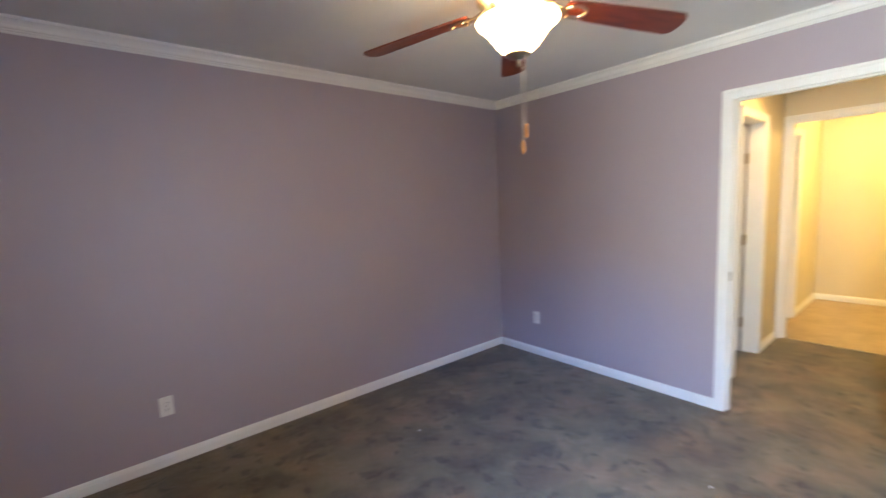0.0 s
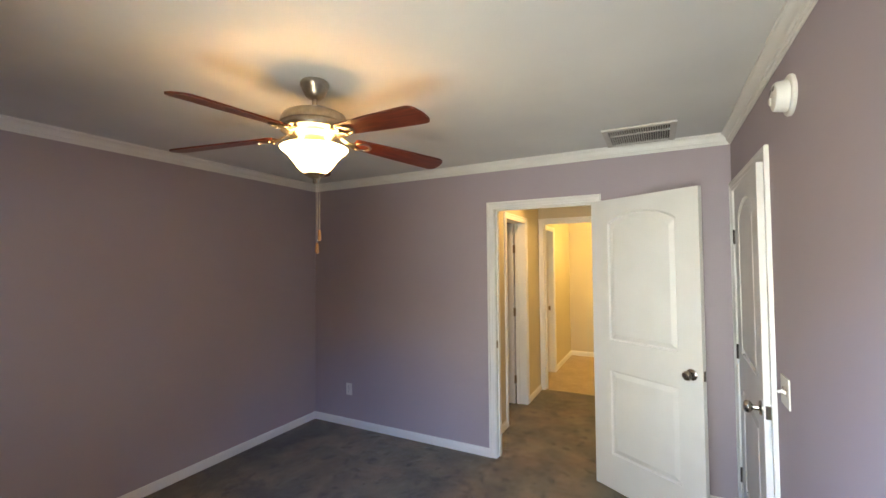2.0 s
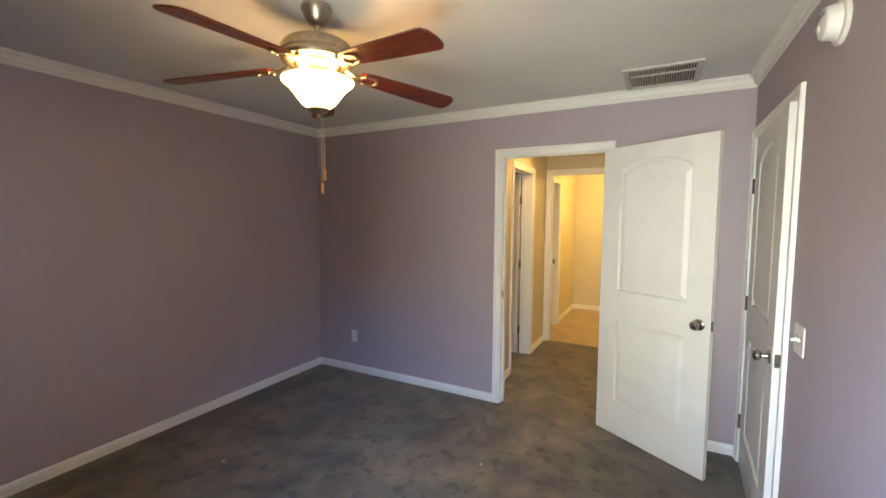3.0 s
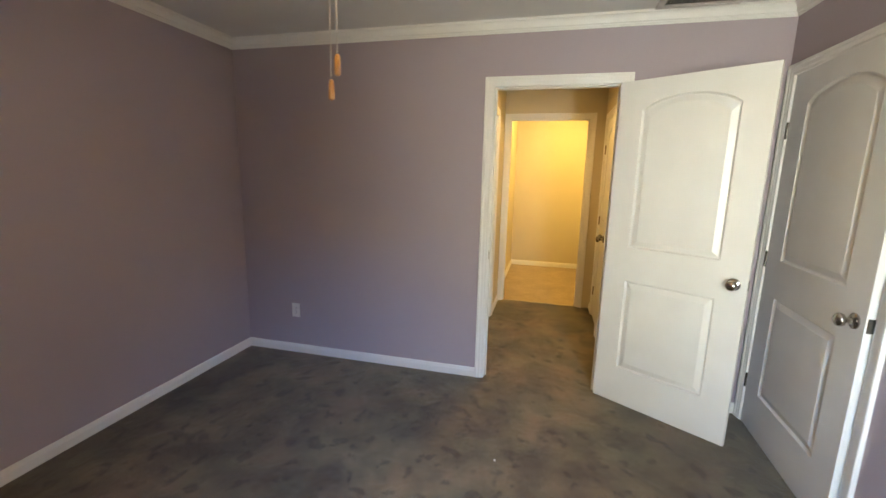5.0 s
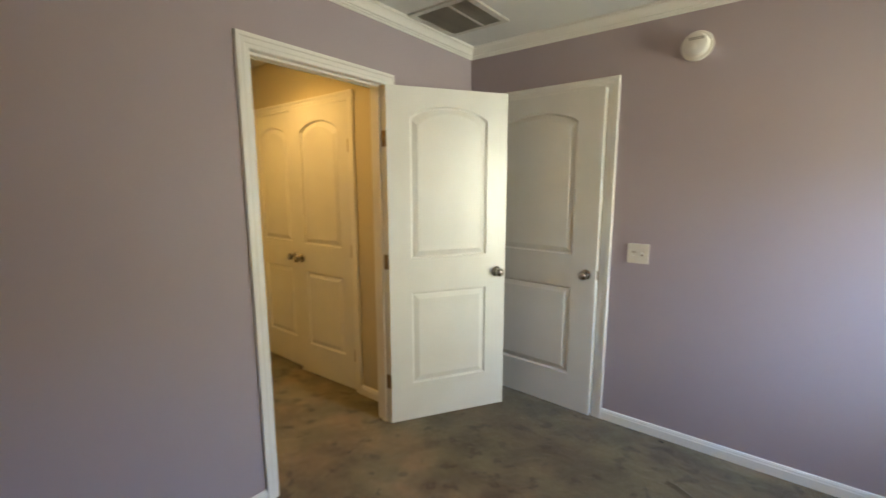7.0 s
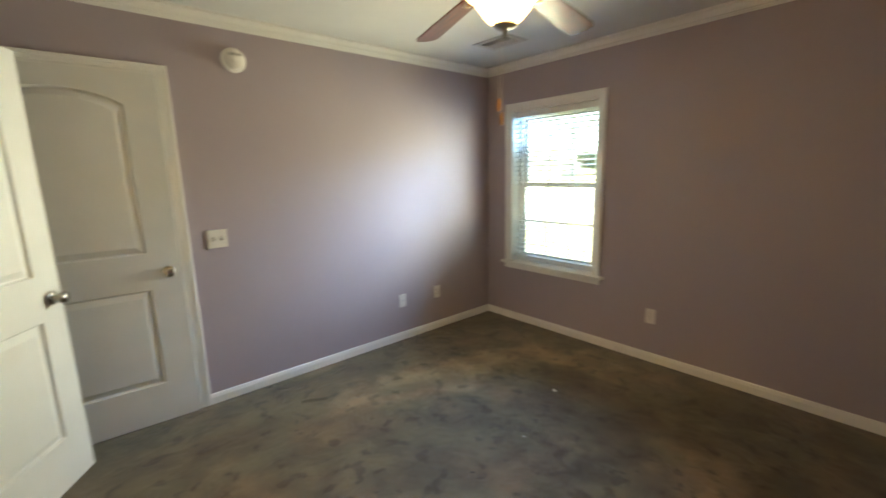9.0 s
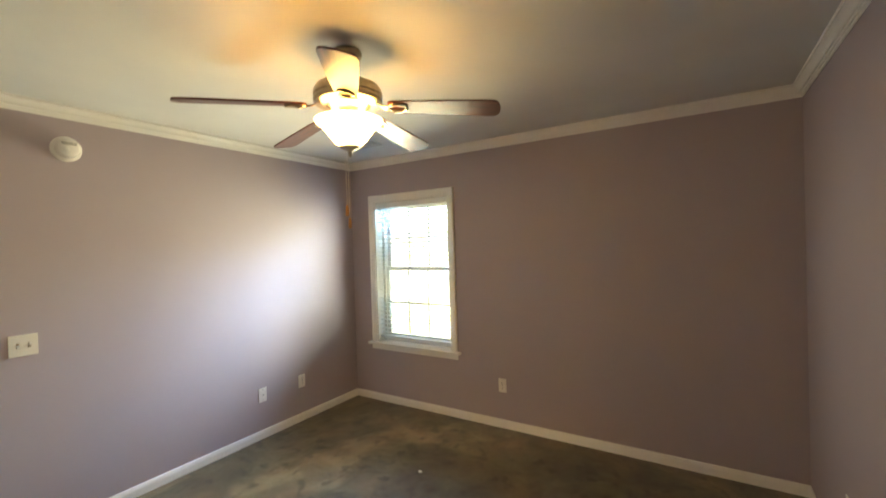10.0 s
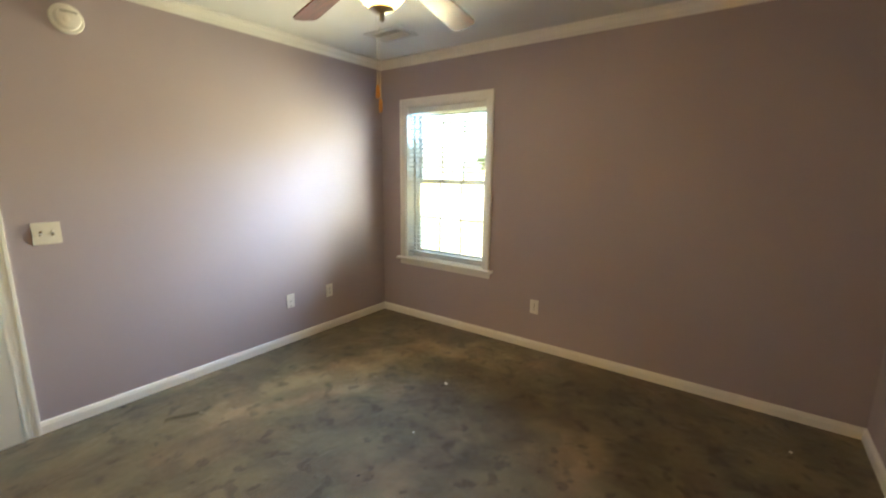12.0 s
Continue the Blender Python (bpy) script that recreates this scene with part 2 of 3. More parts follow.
M_GLASS, M_MIRROR = pane_glass(), mirror()
M_SHADE = shade_glass("frosted_lit_bowl", (1.0, 0.57, 0.21), 2.6)
M_HALLSHADE = shade_glass("frosted_hall_shade", (1.0, 0.56, 0.17), 9.0)
M_BATHSHADE = shade_glass("frosted_bath_shade", (1.0, 0.60, 0.17), 14.0)


# ---- building tools ----
def empty(name, m=None, **tags):
    ob = new(name)
    if m is not None:
        ob.matrix_world = m
    return tagged(ob, **tags)


def part(name, bm, material, parent=None, label="", m=None, smooth=False, **tags):
    bmesh.ops.recalc_face_normals(bm, faces=bm.faces)
    me = bpy.data.meshes.new(name)
    bm.to_mesh(me)
    bm.free()
    me.materials.append(material)
    if smooth:
        for p in me.polygons:
            p.use_smooth = True
        me.set_sharp_from_angle(angle=radians(40))
    ob = new(name, me)
    if parent:
        ob.parent = parent
    if m is not None:
        ob.matrix_basis = m
    return tagged(ob, label=label, **tags)


def box(bm, x0, x1, y0, y1, z0, z1, bevel=0.0):
    v = [bm.verts.new((x, y, z)) for z in (z0, z1) for y in (y0, y1) for x in (x0, x1)]
    fs = [bm.faces.new([v[i] for i in q]) for q in ((0, 2, 3, 1), (4, 5, 7, 6), (0, 1, 5, 4), (2, 6, 7, 3), (0, 4, 6, 2), (1, 3, 7, 5))]
    if bevel:
        es = {e for f in fs for e in f.edges}
        bmesh.ops.bevel(bm, geom=list(es), offset=bevel, segments=2, profile=0.7, affect="EDGES")
    return bm


def boxes(*list_of, bevel=0.0):
    bm = bmesh.new()
    for b in list_of:
        box(bm, *b, bevel=bevel)
    return bm


def lathe(profile, n=32, m=None, caps=True):
    """A turned shape round z from (radius, z) pairs."""
    bm = bmesh.new()
    rings = []
    for r, z in profile:
        rings.append([bm.verts.new((r * math.cos(2 * math.pi * k / n), r * math.sin(2 * math.pi * k / n), z)) for k in range(n)])
    for a, b in zip(rings, rings[1:]):
        for k in range(n):
            bm.faces.new((a[k], a[(k + 1) % n], b[(k + 1) % n], b[k]))
    if caps:
        bm.faces.new(rings[0])
        bm.faces.new(rings[-1])
    if m is not None:
        bm.transform(m)
    return bm


def sweep(rings, closed=False):
    bm = bmesh.new()
    vs = [[bm.verts.new(p) for p in r] for r in rings]
    n = len(vs[0])
    pairs = list(zip(vs, vs[1:])) + ([(vs[-1], vs[0])] if closed else [])
    for a, b in pairs:
        for k in range(n):
            bm.faces.new((a[k], b[k], b[(k + 1) % n], a[(k + 1) % n]))
    if not closed:
        bm.faces.new(vs[0])
        bm.faces.new(vs[-1])
    return bm


# profiles: (out from the wall, height)
BASE = [(0, 0), (0.014, 0), (0.014, 0.064), (0.011, 0.070), (0.011, 0.075), (0.006, 0.085), (0, 0.087)]
CROWN = [(0, 2.352), (0.006, 2.352), (0.008, 2.356), (0.008, 2.3605), (0.014, 2.3615), (0.016, 2.366), (0.016, 2.370), (0.024, 2.3715), (0.026, 2.377), (0.028, 2.387), (0.034, 2.398), (0.043, 2.407), (0.051, 2.409), (0.051, 2.4235), (0, 2.4235)]


def base_run(p, q, inward, c0=0, c1=0, floor=0.0):
    """A length of baseboard from p to q; c: how the end is mitred (1: inside corner, 0: square)."""
    p, q, w = Vector(p), Vector(q), Vector(inward)
    d = (q - p).normalized()
    rings = [[(*(p + w * o + d * o * c0), floor + h) for o, h in BASE], [(*(q + w * o - d * o * c1), floor + h) for o, h in BASE]]
    return part("baseboard", sweep(rings), M_TRIM, kind="structure", label="white painted wooden baseboard along the foot of the wall")


CAS = [(0.0, 0.0), (0.0, 0.008), (0.004, 0.011), (0.018, 0.011), (0.022, 0.0135), (0.040, 0.0135), (0.044, 0.018), (0.058, 0.018), (0.060, 0.015), (0.060, 0.0)]


def casing(parent, m, a0, a1, ztop, zbot=0.0):
    """Door casing round an opening from a0 to a1 along local x, on the local y=0 wall face, proud towards +y."""
    rings = [[(a0 - w, o, zbot) for w, o in CAS], [(a0 - w, o, ztop + w) for w, o in CAS], [(a1 + w, o, ztop + w) for w, o in CAS], [(a1 + w, o, zbot) for w, o in CAS]]
    return part("casing", sweep(rings), M_TRIM, parent, m=m, label="white moulded door casing")


def arch_outline(x0, x1, z0, z1, rise, d, n=14):
    """A panel outline set in by d; rise: the height of the shallow arch of its head."""
    pts = [(x0 + d, z0 + d), (x1 - d, z0 + d)]
    if rise <= 0:
        return pts + [(x1 - d, z1 - d), (x0 + d, z1 - d)]
    cx, half = (x0 + x1) / 2, (x1 - x0) / 2 - d
    for k in range(n + 1):
        u = 1 - 2 * k / n
        pts.append((cx + half * u, z1 - d + rise * (1 - u * u) ** 0.8))
    return pts


def leaf_mesh(w, h, t=0.035, two_knobs=True):
    """A moulded two-panel door leaf with an arched upper panel, x from 0 to w, y from 0 to t, z from 0 to h."""
    bm = bmesh.new()
    st = w * 0.18
    rails = ((0.24, 0.82, 0.0), (1.03, 1.845, 0.07))
    steps = ((0.0, 0.0), (0.003, 0.006), (0.007, 0.0125), (0.013, 0.0135), (0.042, 0.0010), (0.046, 0.0005))
    for side in (0, 1):
        def V(x, z, dep):
            return bm.verts.new((x, dep if side == 0 else t - dep, z))

        for z0, z1, rise in rails:
            rings = []
            for d, dep in steps:
                rings.append([V(x, z, dep) for x, z in arch_outline(st, w - st, z0, z1, rise, d)])
            for a, b in zip(rings, rings[1:]):
                for k in range(len(a)):
                    bm.faces.new((a[k], a[(k + 1) % len(a)], b[(k + 1) % len(b)], b[k]))
            bm.faces.new(rings[-1])
        # stiles and rails round the panels
        zs = (0, 0.24, 0.82, 1.03, 1.845, h)
        for a, b in zip(zs, zs[1:]):
            bm.faces.new([V(0, a, 0), V(st, a, 0), V(st, b, 0), V(0, b, 0)])
            bm.faces.new([V(w - st, a, 0), V(w, a, 0), V(w, b, 0), V(w - st, b, 0)])
        for a, b in ((0, 0.24), (0.82, 1.03)):
            bm.faces.new([V(st, a, 0), V(w - st, a, 0), V(w - st, b, 0), V(st, b, 0)])
        arch = arch_outline(st, w - st, 1.03, 1.845, 0.07, 0)[2:]
        for (xa, za), (xb, zb) in zip(arch, arch[1:]):
            bm.faces.new([V(xa, za, 0), V(xb, zb, 0), V(xb, h, 0), V(xa, h, 0)])
    for q in (((0, 0, 0), (0, t, 0), (0, t, h), (0, 0, h)), ((w, 0, 0), (w, 0, h), (w, t, h), (w, t, 0)), ((0, 0, 0), (w, 0, 0), (w, t, 0), (0, t, 0)), ((0, 0, h), (0, t, h), (w, t, h), (w, 0, h))):
        bm.faces.new([bm.verts.new(p) for p in q])
    bmesh.ops.remove_doubles(bm, verts=bm.verts, dist=0.0004)
    return bm


KNOB = [(0.033, 0.0), (0.033, 0.004), (0.028, 0.008), (0.013, 0.011), (0.011, 0.030), (0.016, 0.034), (0.025, 0.040), (0.028, 0.050), (0.025, 0.060), (0.016, 0.066), (0.004, 0.068)]


def door_leaf(parent, m, w, h=2.014, knob_x=None, knob=M_CHROME, hinge=M_BRONZE, label="", sides=(0, 1), hinge_side=0):
    """A leaf with knob, latch plate and three hinges. Local y=0 is the face that closes against the hinge knuckles when hinge_side is 0."""
    leaf = part("leaf", leaf_mesh(w, h), M_DOOR, parent, m=m, label=label)
    kx = w - 0.062 if knob_x is None else knob_x
    for s in sides:
        turn = pose(kx, 0, 0.915, 90) if s == 0 else pose(kx, 0.035, 0.915, -90)
        part("knob", lathe(KNOB, 24), knob, leaf, m=turn, smooth=True, label="round brushed metal door knob")
    part("latch_plate", boxes((w, w + 0.0015, 0.006, 0.029, 0.886, 0.944)), knob, leaf, label="metal latch plate on the door edge")
    yk = -0.006 if hinge_side == 0 else 0.041
    for z in (0.22, 0.97, 1.68):
        bm = lathe([(0.0055, 0), (0.0065, 0.002), (0.0065, 0.088), (0.0055, 0.09)], 10, Matrix.Translation((-0.003, yk, z)))
        y0, y1 = (0.0, 0.030) if hinge_side == 0 else (0.005, 0.035)
        box(bm, -0.0022, -0.0002, y0, y1, z, z + 0.089)
        part("hinge", bm, hinge, leaf, label="metal butt hinge")
    return leaf


def jamb(parent, m, a0, a1, ztop, depth, stop=None):
    """Lining of an opening: local x along the wall, y from 0 to -depth, with a door stop."""
    k = 0.018
    ls = [(a0 - k, a0, -depth, 0, 0, ztop), (a1, a1 + k, -depth, 0, 0, ztop), (a0 - k, a1 + k, -depth, 0, ztop, ztop + k)]
    bm = boxes(*ls)
    if stop is not None:
        for b in ((a0, a0 + 0.011, stop - 0.032, stop, 0, ztop), (a1 - 0.011, a1, stop - 0.032, stop, 0, ztop), (a0 + 0.011, a1 - 0.011, stop - 0.032, stop, ztop - 0.011, ztop)):
            box(bm, *b)
    return part("jamb", bm, M_TRIM, parent, m=m, label="white painted door jamb with a stop")


def strike(parent, m):
    return part("strike_plate", boxes((0, 0.0015, -0.015, 0.015, -0.03, 0.03)), M_BRONZE, parent, m=m, label="metal strike plate")


# ---- the large structure ----
H = 2.424
FLOOR = 0.018
X1, Y1, YS = 3.66, 3.64, 0.04


def slab(name, material, *bs, label="", **k):
    return part(name, boxes(*bs), material, kind="structure", label=label, **k)


part("floor", boxes((-0.0, 5.64, YS, 3.64, -0.05, FLOOR), bevel=0), M_CARPET, kind="structure", label="worn brown cut-pile carpet with darker stains, brushed patches and a painted-in swath of window light")
slab("floor_closet", M_CARPET, (2.4, 3.66, -0.85, YS, -0.05, FLOOR), label="brown carpet in a closet")
slab("floor_bath", M_VINYL, (5.64, 7.75, 0.12, 2.85, -0.05, 0.014), label="beige sheet vinyl floor")
slab("floor_side_room", M_CARPET, (4.0, 5.64, 3.64, 3.9, -0.05, FLOOR - 0.001), label="brown carpet")
# bedroom walls
slab("wall_west", M_WALL, (-0.15, 0, -0.12, 0.342, -0.05, H), (-0.15, 0, 1.212, 3.76, -0.05, H), (-0.15, 0, 0.342, 1.212, -0.05, 0.585), (-0.15, 0, 0.342, 1.212, 2.010, H), label="mauve painted wall with a window")
slab("wall_north", M_WALL, (0, 3.775, 3.64, 3.76, -0.05, H), label="plain mauve painted wall")
slab("wall_south", M_WALL, (0, 2.690, YS - 0.115, YS, 0, H), (3.597, 3.66, YS - 0.115, YS, 0, H), (2.690, 3.597, YS - 0.115, YS, 2.058, H), label="mauve painted wall with a closet door")
slab("wall_east", M_WALL, (3.66, 3.7175, -0.115, 0.878, 0, H), (3.66, 3.7175, 1.677, 3.64, 0, H), (3.66, 3.7175, 0.878, 1.677, 2.058, H), label="mauve painted wall with an open doorway")
slab("wall_hall_west", M_HALLWALL, (3.7175, 3.775, 0.64, 0.878, 0, H), (3.7175, 3.775, 1.677, 3.64, 0, H), (3.7175, 3.775, 0.878, 1.677, 2.058, H), label="cream painted hall wall")
slab("wall_hall_south", M_HALLWALL, (3.775, 4.132, 0.64, 0.755, 0, H), (5.408, 5.62, 0.64, 0.755, 0, H), (4.132, 5.408, 0.64, 0.755, 2.058, H), label="cream painted hall wall over closet doors")
slab("wall_hall_north", M_HALLWALL, (3.775, 4.342, 1.80, 1.915, 0, H), (5.008, 5.62, 1.80, 1.915, 0, H), (4.342, 5.008, 1.80, 1.915, 2.058, H), label="cream painted hall wall")
slab("wall_hall_east", M_HALLWALL, (5.62, 5.735, 0.04, 0.892, 0, H), (5.62, 5.735, 1.758, 2.0, 0, H), (5.62, 5.735, 0.892, 1.758, 2.103, H), label="cream painted wall with a cased opening")
slab("wall_bath_north", M_HALLWALL, (5.735, 5.802, 1.83, 1.945, 0, H), (6.528, 7.87, 1.83, 1.945, 0, H), (5.802, 6.528, 1.83, 1.945, 2.058, H), (5.735, 7.87, 2.85, 2.95, 0, H), (7.75, 7.87, 1.945, 2.85, 0, H), label="cream painted wall")
slab("wall_bath_east", M_HALLWALL, (7.75, 7.87, 0.04, 1.83, 0, H), label="cream painted wall")
slab("wall_bath_south", M_HALLWALL, (5.735, 7.75, 0.04, 0.16, 0, H), label="cream painted wall")
# closets and the dark side room, closed off
slab("wall_closet", M_HALLWALL, (2.4, 2.46, -0.85, YS - 0.115, 0, H), (2.46, 3.775, -0.91, -0.85, 0, H), (3.7175, 3.775, -0.85, 0.64, 0, H), label="plain closet walls")
slab("wall_linen_closet", M_HALLWALL, (3.775, 5.62, 0.0, 0.04, 0, H), label="plain back wall of a closet")
slab("wall_side_room", M_WALL, (3.9, 5.735, 3.64, 3.70, 0, H), (5.62, 5.735, 2.0, 3.64, 0, H), label="plain wall of a dark side room")
part("ceiling", boxes((0, 3.66, 0, 3.64, H, H + 0.05), (3.66, 7.87, -0.12, 3.76, H, H + 0.05), (0, 3.66, -0.91, 0, H, H + 0.05)), M_CEIL, kind="structure", label="off-white painted ceiling with a light texture")
# flat roof slab and outer shell, added to keep direct sun out of the rooms
slab("roof", M_SHINGLE, (-0.55, 8.3, -1.4, 4.3, H + 0.06, H + 0.30), label="unseen flat grey roof slab, added to block the sun")
slab("wall_outside", M_SIDING, (-0.22, -0.15, -1.0, 0.27, -0.35, H + 0.05), (-0.22, -0.15, 1.28, 3.85, -0.35, H + 0.05), (-0.22, -0.15, 0.27, 1.28, -0.35, 0.56), (-0.22, -0.15, 0.27, 1.28, 2.06, H + 0.05),
     (-0.15, 7.95, 3.77, 3.85, -0.35, H + 0.05), (7.88, 7.95, -1.0, 3.77, -0.35, H + 0.05), (-0.15, 7.88, -1.0, -0.93, -0.35, H + 0.05), label="plain outer shell in pale siding, added to block the sun")

# crown moulding round the bedroom
loop = [(0, YS, 1, 1), (X1, YS, -1, 1), (X1, Y1, -1, -1), (0, Y1, 1, -1)]
part("crown_moulding", sweep([[(x + sx * o, y + sy * o, z) for o, z in CROWN] for x, y, sx, sy in loop], closed=True), M_TRIM, kind="structure", label="white painted stepped crown moulding")

# baseboards
base_run((0, YS), (0, Y1), (1, 0), 1, 1)
base_run((0, Y1), (X1, Y1), (0, -1), 1, 1)
base_run((X1, Y1), (X1, 1.723), (-1, 0), 1, 0)
base_run((X1, 0.832), (X1, YS), (-1, 0), 0, 1)
base_run((0, YS), (2.644, YS), (0, 1), 1, 0)
base_run((3.775, 1.80), (4.294, 1.80), (0, -1), 0, 0)
base_run((5.056, 1.80), (5.62, 1.80), (0, -1), 0, 0)
base_run((3.795, 0.755), (4.09, 0.755), (0, 1), 0, 0)
base_run((5.45, 0.755), (5.62, 0.755), (0, 1), 0, 0)
base_run((7.75, 1.83), (7.75, 0.70), (-1, 0), 1, 0, 0.003)
base_run((6.576, 1.83), (7.75, 1.83), (0, -1), 0, 1, 0.003)

# ---- doors ----
E90 = Matrix.Translation((X1, 0, 0)) @ pose(0, 0, 0, 0, 0, 90)  # local x -> north, local y -> into the bedroom
# bedroom doorway with its open leaf
d1 = empty("door_1", kind="structure", label="white two-panel bedroom door standing wide open into the room")
casing(d1, E90, 0.892, 1.663, 2.036)
casing(d1, Matrix.Translation((3.775, 0, 0)) @ pose(0, 0, 0, 0, 0, -90), -1.663, -0.892, 2.036)
jamb(d1, E90, 0.896, 1.659, 2.04, 0.115, -0.04)
hx, hy, tx, ty = 3.650, 0.900, 3.243, 0.262
door_leaf(d1, pose(hx, hy, 0.024, 0, 0, math.degrees(math.atan2(ty - hy, tx - hx))), 0.762, label="white moulded two-panel door leaf with an arched upper panel", hinge_side=1)
strike(d1, Matrix.Translation((3.685, 1.6575, 0.93)) @ pose(0, 0, 0, 0, 0, 90))
for z in (0.244, 0.994, 1.704):
    part("hinge_leaf", boxes((3.662, 3.692, 0.896, 0.8975, z, z + 0.089)), M_BRONZE, d1)

# closet door, a little ajar
d2 = empty("door_2", kind="structure", label="white two-panel closet door standing slightly ajar")
S0 = Matrix.Translation((0, YS, 0))
casing(d2, S0, 2.704, 3.583, 2.036)
jamb(d2, S0, 2.708, 3.579, 2.04, 0.115, -0.04)
door_leaf(d2, pose(3.577, YS, 0.024, 0, 0, 180 - 2.3), 0.864, hinge=M_CHROME, label="white moulded two-panel door leaf with an arched upper panel", hinge_side=0, sides=(0, 1))
strike(d2, Matrix.Translation((2.7085, YS - 0.02, 0.93)))

# pair of hall closet doors
d3 = empty("door_3", kind="structure", label="pair of narrow white two-panel closet doors, one barely ajar")
HS = Matrix.Translation((0, 0.755, 0))
casing(d3, HS, 4.146, 5.394, 2.036)
jamb(d3, HS, 4.15, 5.39, 2.04, 0.115, -0.045)
door_leaf(d3, pose(4.154, 0.718, 0.024, 0, 0, 3.5), 0.614, label="narrow white moulded door leaf", hinge_side=1, sides=(1,))
lf = door_leaf(d3, pose(4.153, 0.718, 0.024), 0.614, label="narrow white moulded door leaf", hinge_side=0, sides=(0,))
lf.matrix_basis = pose(5.387, 0.753, 0.024, 0, 0, 180)

# side room door, open into the dark room
d4 = empty("door_4", kind="structure", label="white door standing open into a dark side room")
HN = Matrix.Translation((0, 1.80, 0)) @ pose(0, 0, 0, 0, 0, 180)
casing(d4, HN, -4.994, -4.356, 2.036)
jamb(d4, HN, -4.99, -4.36, 2.04, 0.115, -0.075)
door_leaf(d4, pose(4.985, 1.925, 0.024, 0, 0, 84), 0.61, label="narrow white moulded door leaf", hinge_side=0)
for z in (0.244, 0.994, 1.704):
    part("hinge_leaf", boxes((4.9885, 4.9900, 1.877, 1.914, z, z + 0.089)), M_BRONZE, d4)

# cased opening to the bathroom
d5 = empty("doorway", kind="structure", label="white cased doorway from the hall to the bathroom")
HE = Matrix.Translation((5.62, 0, 0)) @ pose(0, 0, 0, 0, 0, 90)
casing(d5, HE, 0.906, 1.738, 2.081)
jamb(d5, HE, 0.910, 1.740, 2.085, 0.115, -0.05)
part("threshold", boxes((5.63, 5.66, 0.912, 1.738, 0.014, 0.023), bevel=0.0015), M_NICKEL, d5, label="thin metal carpet edge strip")

# bathroom side doorway, its leaf swung away into the next room
d6 = empty("door_5", kind="structure", label="white door swung open into the room beyond the bathroom")
BN = Matrix.Translation((0, 1.83, 0)) @ pose(0, 0, 0, 0, 0, 180)
casing(d6, BN, -6.514, -5.816, 2.036, 0.003)
jamb(d6, BN, -6.51, -5.82, 2.04, 0.115, -0.075)
door_leaf(d6, pose(5.823, 1.955, 0.024, 0, 0, 92), 0.68, label="white moulded door leaf", hinge_side=1)
strike(d6, Matrix.Translation((6.5085, 1.89, 0.93)))

# ---- window ----
win = empty("window_1", kind="structure", label="white double-hung window with grids between the panes")
Y0, Y9, Z0, Z9 = 0.342, 1.212, 0.6065, 2.010
W90 = pose(0, 0, 0, 0, 0, -90)  # local x -> south, local y -> into the room
rings = [[(a, o, z) for (w, o) in CAS for a, z in [(-Y9 - w, Z0)]], [(-Y9 - w, o, Z9 + w) for w, o in CAS], [(-Y0 + w, o, Z9 + w) for w, o in CAS], [(-Y0 + w, o, Z0) for w, o in CAS]]
part("casing", sweep(rings), M_TRIM, win, m=W90, label="white moulded window casing")
part("sill", boxes((-0.09, 0.045, 0.247, 1.307, 0.585, 0.606), bevel=0.004), M_TRIM, win, label="white painted window stool")
part("apron", boxes((0.0, 0.014, 0.277, 1.277, 0.535, 0.585), bevel=0.003), M_TRIM, win, label="white apron board under the sill")
part("jamb", boxes((-0.15, -0.0, Y0 - 0.0, Y0 + 0.012, Z0, Z9), (-0.15, 0, Y9 - 0.012, Y9, Z0, Z9), (-0.15, 0, Y0 + 0.012, Y9 - 0.012, Z9 - 0.012, Z9)), M_TRIM, win, label="white window lining")
ya, yb = Y0 + 0.012, Y9 - 0.012
ZM = 1.335
part("frame", boxes((-0.19, -0.10, ya, ya + 0.03, 0.60, 1.993), (-0.19, -0.10, yb - 0.03, yb, 0.60, 1.993), (-0.19, -0.10, ya + 0.03, yb - 0.03, 1.963, 1.993), (-0.19, -0.091, ya + 0.03, yb - 0.03, 0.60, 0.64)), M_TRIM, win, label="white vinyl window frame")


def sash(x, z0, z1, label):
    s = part("sash", boxes((x, x + 0.03, ya + 0.03, ya + 0.07, z0, z1), (x, x + 0.03, yb - 0.07, yb - 0.03, z0, z1), (x, x + 0.03, ya + 0.07, yb - 0.07, z0, z0 + 0.038), (x, x + 0.03, ya + 0.07, yb - 0.07, z1 - 0.038, z1), bevel=0.003), M_TRIM, win, label=label)
    g = part("pane", boxes((x + 0.012, x + 0.016, ya + 0.07, yb - 0.07, z0 + 0.038, z1 - 0.038)), M_GLASS, s, label="clear glass pane")
    g.visible_shadow = False
    wd = (yb - ya - 0.14) / 3
    for k in (1, 2):
        yc = ya + 0.07 + wd * k
        part("muntin", boxes((x + 0.018, x + 0.024, yc - 0.008, yc + 0.008, z0 + 0.038, z1 - 0.038)), M_TRIM, s)
    zc = (z0 + z1) / 2
    part("muntin", boxes((x + 0.0245, x + 0.030, ya + 0.07, yb - 0.07, zc - 0.008, zc + 0.008)), M_TRIM, s)
    return s


sash(-0.175, ZM - 0.02, 1.963, "upper window sash")
low = sash(-0.140, 0.64, ZM + 0.02, "lower window sash")
for yc in (0.63, 0.92):
    part("sash_lock", boxes((-0.108, -0.095, yc - 0.025, yc + 0.025, ZM + 0.005, ZM + 0.02), bevel=0.003), M_TRIM, low)

